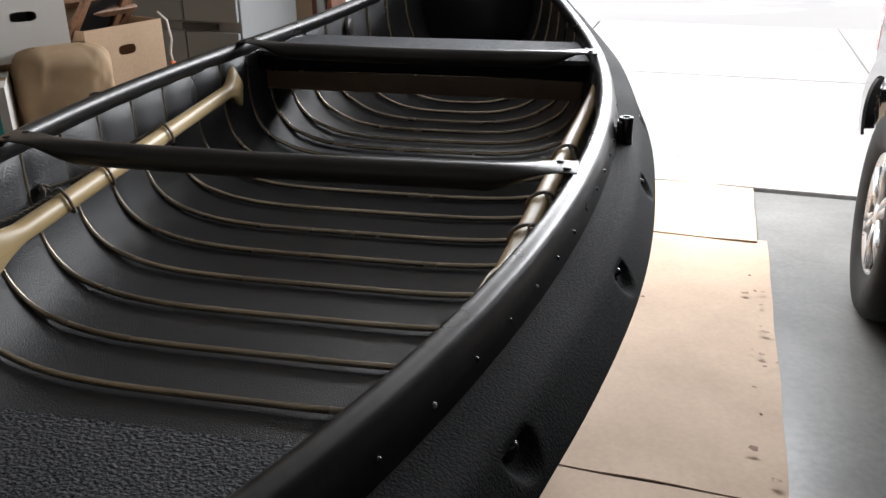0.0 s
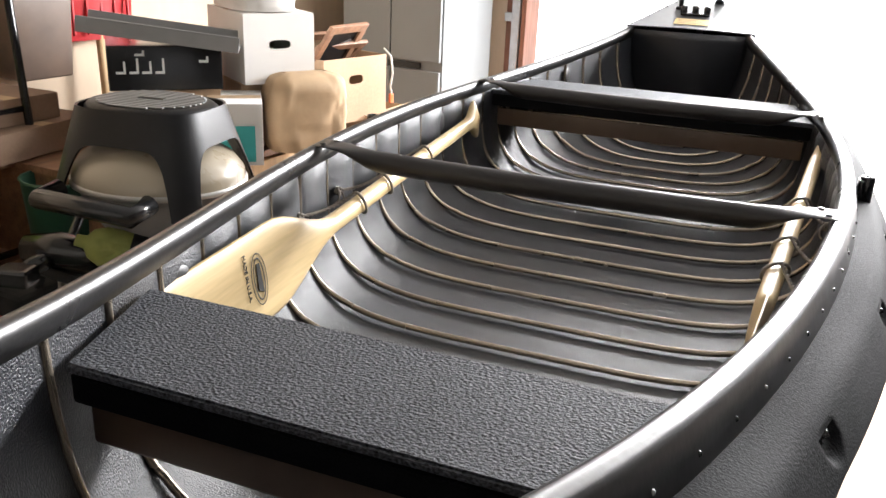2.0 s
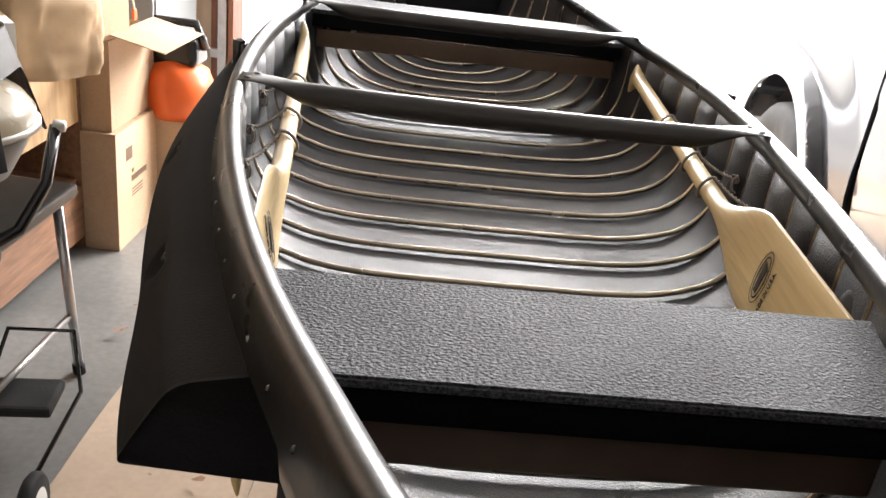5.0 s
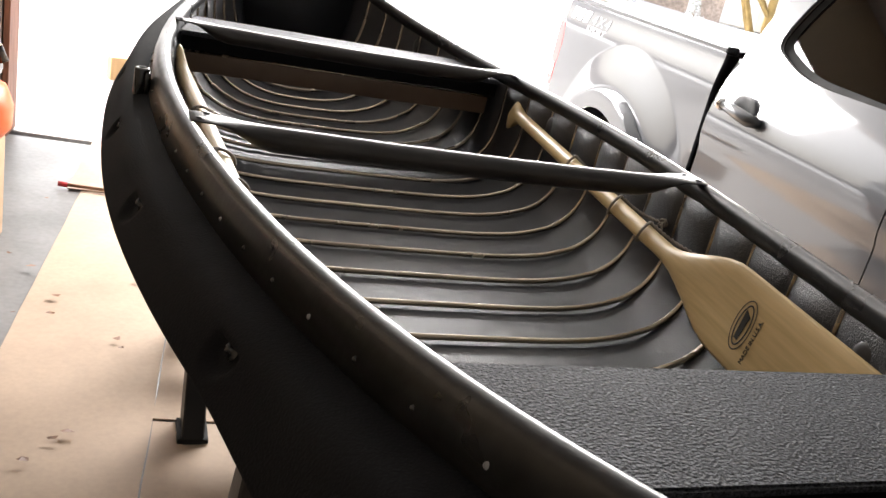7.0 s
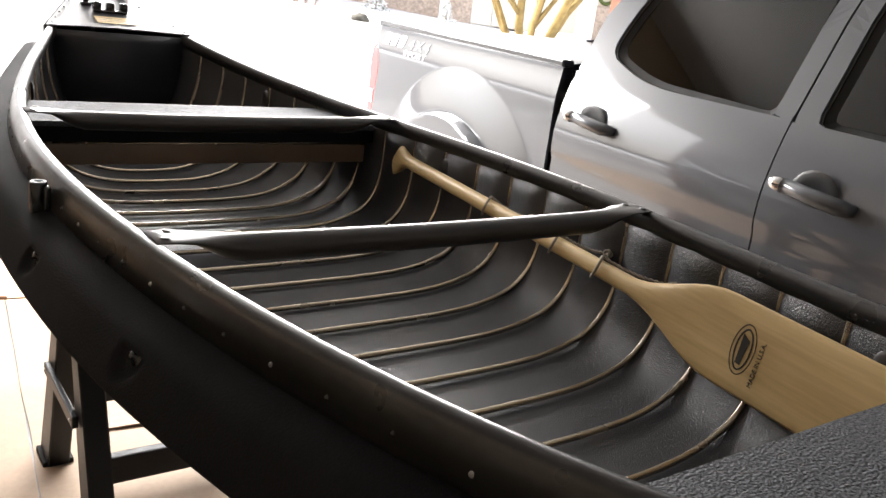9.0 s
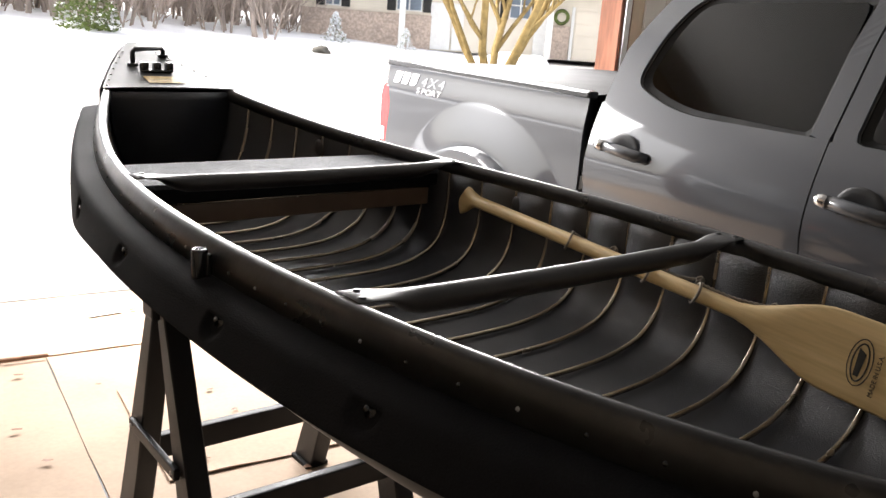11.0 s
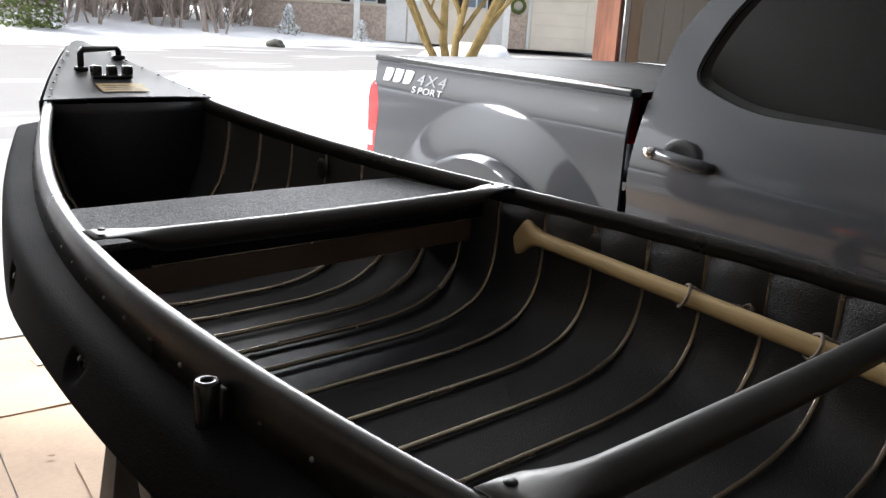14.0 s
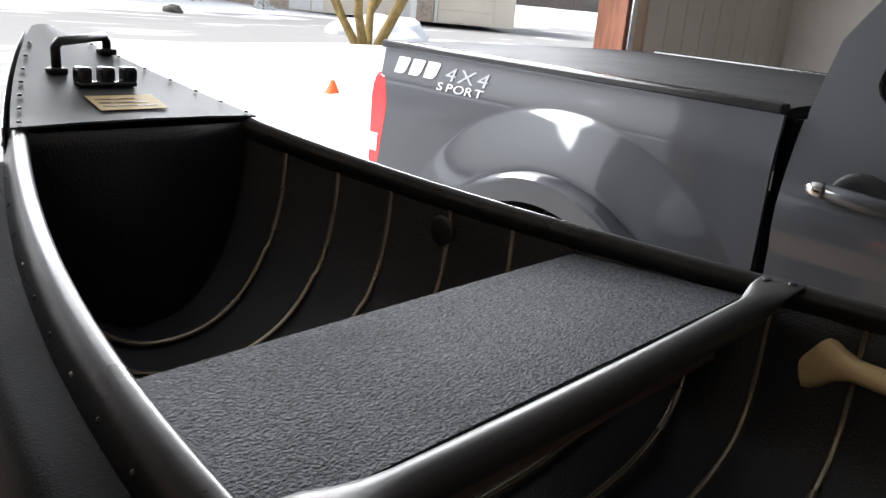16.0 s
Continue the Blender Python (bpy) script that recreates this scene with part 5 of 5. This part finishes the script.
# kraft paper sack
def sack(u, v):
    """A plump bag: full to its rounded shoulders, with a crease down the front."""
    a = 2 * math.pi * u
    c, s_ = math.cos(a), math.sin(a)
    top = (1 - max(0.0, (v - 0.72) / 0.28) ** 2.6) ** 0.5
    foot = 0.90 + 0.10 * smoothstep(0, 0.18, v)
    w, d = 0.150 * foot * (0.55 + 0.45 * top), 0.098 * foot * (0.25 + 0.75 * top)
    k = 0.010 * noise.noise((c * 2, s_ * 2, v * 3)) + 0.004 * noise.noise((c * 7, s_ * 7, v * 9))
    k -= 0.006 * math.exp(-((c - 0.25) / 0.05) ** 2) * (s_ < 0)
    return (w * math.copysign(abs(c) ** 0.55, c) + k, d * math.copysign(abs(s_) ** 0.7, s_) - k, 0.272 * v)


sm = sheet(sack, 65, 26)
ps = thing("paper_sack", "creased plump brown paper sack standing on the bench", "sack", L_(-1.36, 1.13, 0.762, 60))
part("bag", sm, "kraft", ps)
part("folded_top", box(0.15, 0.035, 0.010, (0, 0, 0.262), 0.004), "kraft", ps)
carton(0.18, 0.26, 0.20, L_(-1.46, 0.87, 0.762, 40), "small white carton with a teal side panel", "whitecard", group="")
solo("teal_panel", box(0.13, 0.003, 0.12, (0, 0, 0), 0.0), "teal", "flat teal label card on a small carton", "label", L_(-1.46, 0.87, 0.775, 40) @ pose(0, -0.1325, 0))
carton(0.26, 0.36, 0.222, L_(-1.61, 1.18, 0.762, 60), "plain cardboard box under the white file box")
carton(0.26, 0.38, 0.235, L_(-1.583, 1.165, 0.992, 60), "white cardboard file box with a hand hole", "whitecard", hole=(0.135, 0.08, 0.03), lid=False)
carton(0.30, 0.34, 0.222, L_(-1.74, 0.84, 0.762, -42), "plain cardboard box under a black carton")
bb = thing("black_carton", "glossy black printed carton lying on its side", "box", L_(-1.727, 0.825, 0.99, -42))
part("carton_body", box(0.30, 0.36, 0.145, (0, 0, 0), 0.004), "gloss", bb)
for i, (y, w, h, zz) in enumerate(((-0.14, 0.030, 0.04, 0.055), (-0.10, 0.028, 0.05, 0.055), (-0.06, 0.030, 0.04, 0.055), (-0.02, 0.028, 0.05, 0.055), (-0.08, 0.03, 0.018, 0.112), (0.12, 0.03, 0.02, 0.09))):
    part("print_bar", box(0.002, w, 0.008, (0.151, y, zz), 0.0), "white", bb)
    part("print_bar", box(0.002, 0.007, h, (0.151, y + 0.012, zz), 0.0), "white", bb)
gt = thing("grey_trough", "long grey sheet-metal trough laid across boxes", "trough", L_(-1.66, 0.76, 1.15, -52) @ pose(0, 0, 0, -7))
part("base", box(0.20, 0.50, 0.006, (0, 0, 0), 0.002), "greyplastic", gt)
for q in (-1, 1):
    part("side", box(0.006, 0.50, 0.05, (q * 0.10, 0, 0), 0.002), "greyplastic", gt)

# folding table, grill and step stool
tb = thing("folding_table", "low black folding work table", "table", L_(-1.305, 0.385, 0))
part("tabletop", box(0.44, 0.57, 0.035, (0, 0, 0.56), 0.008), "plastic", tb)
for sx in (-1, 1):
    for sy in (-1, 1):
        lg = part("leg", rod((sx * 0.18, sy * 0.24, 0.57), (sx * 0.20, sy * 0.27, 0.0), 0.014), "steel", tb)
        part("foot", rod((sx * 0.20, sy * 0.27, 0.0), (sx * 0.198, sy * 0.268, 0.03), 0.018), "rubber", lg)
part("brace", rod((0.19, -0.26, 0.2), (0.19, 0.26, 0.2), 0.009), "steel", tb)

gl = thing("gas_grill", "portable gas grill with a cream domed lid", "grill", L_(-1.27, 0.33, 0.598, 8))
SG = Matrix.Diagonal((0.87, 0.78, 1, 1))
part("bowl", lathe([(0.0, 0.07), (0.12, 0.075), (0.20, 0.12), (0.25, 0.20), (0.265, 0.235), (0.25, 0.24)], 32), "greyplastic", gl, "", SG)
part("rim", lathe([(0.255, 0.232), (0.285, 0.236), (0.285, 0.25), (0.255, 0.252)], 32), "alum", gl, "", SG)
part("lid", lathe([(0.278, 0.248), (0.275, 0.275), (0.245, 0.31), (0.18, 0.345), (0.09, 0.36), (0.0, 0.362)], 36), "cream", gl, "cream enamelled lid", SG)
part("lid_handle", tube([(-0.15, -0.215, 0.245), (-0.16, -0.285, 0.235), (0.13, -0.285, 0.225), (0.13, -0.215, 0.24)], 0.027, 12), "gloss", gl)
for sx in (-1, 1):
    cr = [(sx * 0.17, -0.19, 0.016), (sx * 0.235, -0.12, 0.045), (sx * 0.265, -0.02, 0.12), (sx * 0.268, 0.06, 0.235)]
    part("cradle", tube(cr, 0.014, 10), "gloss", gl)
part("cradle_bar", tube([(-0.22, -0.20, 0.016), (0.22, -0.20, 0.016)], 0.016, 10), "gloss", gl)
part("side_bolt", lathe([(0.0, 0.025), (0.013, 0.024), (0.016, 0.0)], 14), "alum", gl, "", pose(0.265, 0.06, 0.235, 0, 90, 0))

st = thing("step_stool", "black plastic step stool set on the grill lid", "stool", L_(-1.28, 0.33, 0.785, 12))
def stool_side(u, v):
    a = 2 * math.pi * u
    c, s_ = math.cos(a), math.sin(a)
    w = 0.178 + 0.068 * (1 - v)
    d = 0.138 + 0.085 * (1 - v)
    return (w * math.copysign(abs(c) ** 0.55, c), d * math.copysign(abs(s_) ** 0.55, s_), 0.262 * v)
sv, sf = [], []
NU, NV = 128, 12
for i in range(NU):
    a4 = (i / NU * 4) % 1.0
    k = min(a4, 1 - a4)
    low = 0.66 * max(0, 1 - (k / 0.33) ** 4) ** 0.5
    for j in range(NV):
        sv.append(stool_side(i / NU, low + (1 - low) * j / (NV - 1)))
for i in range(NU):
    for j in range(NV - 1):
        a, b = i * NV + j, ((i + 1) % NU) * NV + j
        sf.append((a, b, b + 1, a + 1))
body = part("stool_shell", mesh_of("stool_body", sv, sf, True), "plastic", st, "flared one-piece legs with arched cut-outs")
thick(body, 0.006, 1)
part("top", lathe([(0.0, 0.272), (0.12, 0.272), (0.172, 0.269), (0.187, 0.257), (0.184, 0.246)], 40), "plastic", st, "", Matrix.Diagonal((1.0, 0.78, 1, 1)))
for i in range(-6, 7):
    w = 0.15 * math.sqrt(max(0.05, 1 - (i * 0.019 / 0.125) ** 2))
    part("grip_ridge", box(2 * w, 0.009, 0.004, (0, i * 0.019, 0.2715), 0.0015), "greyplastic", st)
part("grip_slot", box(0.075, 0.02, 0.002, (0, 0, 0.2745), 0.0), "gloss", st)

# things on and round the table
cv = thing("gas_bottle", "small olive gas bottle with a black base on the table", "gas bottle", L_(-1.24, 0.16, 0.675) @ pose(0, 0, 0, 0, 0, 40) @ pose(0, 0, 0, 0, 108, 0))
part("bottle", lathe([(0.0, -0.13), (0.016, -0.13), (0.018, -0.105), (0.04, -0.09), (0.054, -0.06), (0.056, -0.02), (0.056, 0.01)], 24), "olive", cv)
part("base_cup", lathe([(0.0565, 0.008), (0.058, 0.012), (0.058, 0.10), (0.052, 0.112), (0.0, 0.114)], 24), "plastic", cv, "black plastic base")
pt = thing("power_tool", "black cordless power tool lying on the table", "tool", L_(-1.42, 0.12, 0.60, 20))
part("motor_body", tube([(-0.12, 0, 0.05), (-0.02, 0, 0.055), (0.06, 0, 0.05), (0.11, 0, 0.05)], [0.04, 0.05, 0.042, 0.02], 14), "gloss", pt)
part("grip", tube([(-0.03, 0, 0.04), (-0.06, -0.10, 0.03)], 0.026, 10), "gloss", pt)
part("battery", box(0.09, 0.07, 0.05, (-0.07, -0.13, 0.0), 0.01), "gloss", pt)
rc = thing("tool_bag", "red canvas tool bag with black straps and top", "tool bag", L_(-1.60, 0.20, 0, 0))
part("body", box(0.15, 0.38, 0.46, (0, 0, 0), 0.045, None, 4), "red", rc)
part("top_cover", box(0.155, 0.36, 0.10, (0, 0, 0.415), 0.04, None, 4), "rubber", rc)
for y in (-0.10, 0.10):
    part("strap", box(0.165, 0.035, 0.40, (0, y, 0.03), 0.006), "rubber", rc)
part("carry_strap", tube([(0.03, -0.10, 0.46), (0.05, -0.07, 0.56), (0.05, 0.07, 0.56), (0.03, 0.10, 0.46)], 0.014, 8), "rubber", rc)
bi = thing("storage_tote", "white storage tote with a dark green lid", "storage tote", L_(-1.40, -0.30, 0, 4))
part("tub", prism([(-0.20, 0.0), (0.20, 0.0), (0.235, 0.33), (-0.235, 0.33)], -0.30, 0.30, "y", 0.012), "white", bi)
part("rim", box(0.52, 0.66, 0.035, (0, 0, 0.325), 0.014), "white", bi)
part("lid", box(0.45, 0.58, 0.012, (0, 0, 0.352), 0.004), "green", bi)
carton(0.40, 0.52, 0.77, L_(-1.90, -0.24, 0), "tall tan cardboard carton against the wall")
cp = thing("wipe_tub", "white tub with a teal label on the bench shelf", "tub", L_(-1.40, 0.62, 0.28))
part("tub", lathe([(0, 0), (0.05, 0), (0.055, 0.01), (0.055, 0.13), (0.045, 0.14), (0, 0.14)], 20), "white", cp)
part("wrap", lathe([(0.0562, 0.02), (0.0562, 0.08)], 20), "teal", cp)
ct = thing("luggage_cart", "small black wire luggage cart on the floor", "cart", L_(-1.08, 0.22, 0, 10))
part("frame", tube([(-0.10, -0.25, 0.09), (-0.10, 0.16, 0.12), (-0.05, 0.20, 0.28), (0.11, 0.20, 0.28), (0.13, 0.16, 0.12), (0.10, -0.25, 0.09)], 0.006, 8), "gloss", ct)
part("pad", box(0.17, 0.14, 0.03, (0.0, 0.12, 0.11), 0.01), "rubber", ct)
for x in (-0.13, 0.13):
    w = part("wheel", lathe([(0.0, -0.016), (0.075, -0.016), (0.085, -0.008), (0.085, 0.008), (0.075, 0.016), (0.0, 0.016)], 28), "rubber", ct, "", pose(x, -0.25, 0.085, 0, 90, 0))
    part("wheel_disc", lathe([(0.0, 0.019), (0.045, 0.019), (0.055, 0.014)], 24), "white", w)
    part("wheel_disc", lathe([(0.0, -0.019), (0.045, -0.019), (0.055, -0.014)], 24), "white", w)

# cabinet beside the door
cb = thing("storage_cabinet", "tall grey plastic storage cabinet by the door", "cabinet", L_(-1.93, 2.98, 0))
part("body", box(0.62, 0.60, 1.85, (0, 0.02, 0), 0.006), "cabinet", cb)
for zz, hh in ((0.06, 0.76), (0.87, 0.94)):
    for q in (-1, 1):
        d = part("door", box(0.298, 0.022, hh, (q * 0.153, -0.295, zz), 0.006), "cabinet", cb)
        part("door_handle", box(0.02, 0.02, 0.12, (q * 0.03, -0.316, zz + hh * 0.5), 0.005), "gloss", d)
part("gap_strip", box(0.20, 0.012, 0.03, (0.08, -0.288, 0.828), 0.0), "gloss", cb)

# hung on and leaning at the wall
sv_ = thing("snow_shovel", "red scoop snow shovel hung on the wall", "shovel", L_(XL + 0.06, 1.185, 0))
part("scoop", sheet(lambda u, v: (0.02 + 0.07 * math.sin(math.pi * u) * 0.6 + 0.05 * v, -0.20 + 0.40 * u, 1.045 + 0.42 * v), 14, 12), "red", sv_)
for i in range(5):
    part("scoop_rib", box(0.012, 0.012, 0.36, (0.075, -0.14 + 0.07 * i, 1.07), 0.004), "red", sv_)
part("shaft", rod((0.05, 0, 1.16), (0.04, 0.02, 0.50), 0.016), "pine", sv_)
for y, mt in ((0.69, "pine"),):
    hn = thing("garden_rake", "wooden rake shaft leaning upright on the wall", "rake", L_(XL + 0.05, y, 0), "")
    part("shaft", rod((0.08, 0, 0.0), (0.02, 0.02, 1.75), 0.015), mt, hn)
    part("rake_head", box(0.03, 0.30, 0.04, (0.02, 0.02, 1.74), 0.006), "steel", hn)
dkb = thing("wall_box", "dark brown wooden box hung on the wall", "wall box", L_(XL + 0.10, 0.875, 0.93))
part("body", prism([(-0.13, 0.0), (0.10, 0.0), (0.14, 0.45), (-0.14, 0.45)], -0.09, 0.09, "x", 0.006), "brown", dkb)
part("rim", box(0.19, 0.30, 0.018, (0, 0, 0.45), 0.004), "oak", dkb)
ht = thing("hand_truck", "black tube hand truck leaning by the shelf", "hand truck", L_(-1.95, 0.32, 0, 90))
for x in (-0.17, 0.17):
    part("upright", tube([(x, 0, 0.0), (x, 0.05, 0.7), (x, 0.09, 1.30), (x * 0.6, 0.12, 1.40)], 0.014, 10), "gloss", ht)
for z in (0.45, 0.915, 1.39):
    part("rung", rod((-0.17, 0.03 + z * 0.05, z), (0.17, 0.03 + z * 0.05, z), 0.012), "gloss", ht)
ds = thing("dark_shelf", "dark brown wooden shelf unit at the wall", "shelf", L_(-2.24, 0.24, 0))
for z in (0.05, 0.40, 0.74):
    part("board", box(0.50, 1.0, 0.025, (0, 0, z), 0.003), "oak", ds)
for y in (-0.50, 0.50):
    part("upright", box(0.50, 0.03, 0.765, (0, y, 0), 0.003), "oak", ds)
# shade on these two cartons comes from their darker card colour
carton(0.36, 0.44, 0.09, L_(-2.14, 0.50, 0.768, 8), "flat brown carton on the dark shelf, coloured as in shade", "shadedcard")
carton(0.32, 0.36, 0.08, L_(-2.18, 0.44, 0.866, 2), "flat brown carton stacked on another, coloured as in shade", "shadedcard")
bk = thing("green_bucket", "pale green translucent bucket beside the shelf", "bucket", L_(-1.79, 0.42, 0.0))
part("pail", lathe([(0.0, 0.0), (0.10, 0.0), (0.105, 0.01), (0.125, 0.30), (0.13, 0.31), (0.12, 0.31), (0.098, 0.012), (0, 0.012)], 24), "green", bk, "", pose(0, 0, 0.43))
part("crate", box(0.24, 0.26, 0.43, (0, 0, 0), 0.01), "oak", bk, "brown crate under the bucket")
hz = thing("garden_hose", "coiled lime-green garden hose on the shelf", "hose", L_(-2.14, 0.14, 0.79))
for k in range(4):
    part("coil", tube([((0.16 + 0.012 * k) * math.cos(a), (0.16 + 0.012 * k) * math.sin(a), 0.03 * k + 0.015 * math.sin(3 * a + k)) for a in np.linspace(0, 2 * math.pi, 33)], 0.014, 8), "lime", hz)
solo("white_board", prism(rounded([(-0.25, 0.0), (0.25, 0.0), (0.25, 0.70), (-0.25, 0.70)], [0.01, 0.01, 0.07, 0.07]), -0.006, 0.006, "x"), "whitecard", "white rounded sheet leaning on the carton", "board", L_(-1.677, -0.37, 0.0))

# bundle on the file box
def bundle(u, v):
    a, h = 2 * math.pi * u, math.sin(math.pi * min(0.999, v) / 2)
    r = math.cos(math.pi * v / 2) ** 0.5
    k = 1 + 0.12 * noise.noise((3 * math.cos(a), 3 * math.sin(a), 4 * v))
    return (0.12 * r * k * math.copysign(abs(math.cos(a)) ** 0.7, math.cos(a)), 0.19 * r * k * math.copysign(abs(math.sin(a)) ** 0.7, math.sin(a)), 0.085 * h)


solo("folded_cloth", sheet(bundle, 41, 14), "whitecard", "pale beige folded cloth lying on the file box", "cloth", L_(-1.60, 1.16, 1.236, 60))
yj = thing("yellow_jug", "yellow plastic jug standing behind the file box", "jug", L_(-1.80, 1.42, 0.762))
part("body", box(0.14, 0.12, 0.36, (0, 0, 0), 0.04, None, 4), "yellowplastic", yj)
part("neck", lathe([(0.03, 0.36), (0.03, 0.40), (0.0, 0.402)], 14), "yellowplastic", yj)
part("handle", tube([(0.05, 0, 0.33), (0.10, 0, 0.31), (0.10, 0, 0.18), (0.06, 0, 0.15)], 0.014, 10), "yellowplastic", yj)
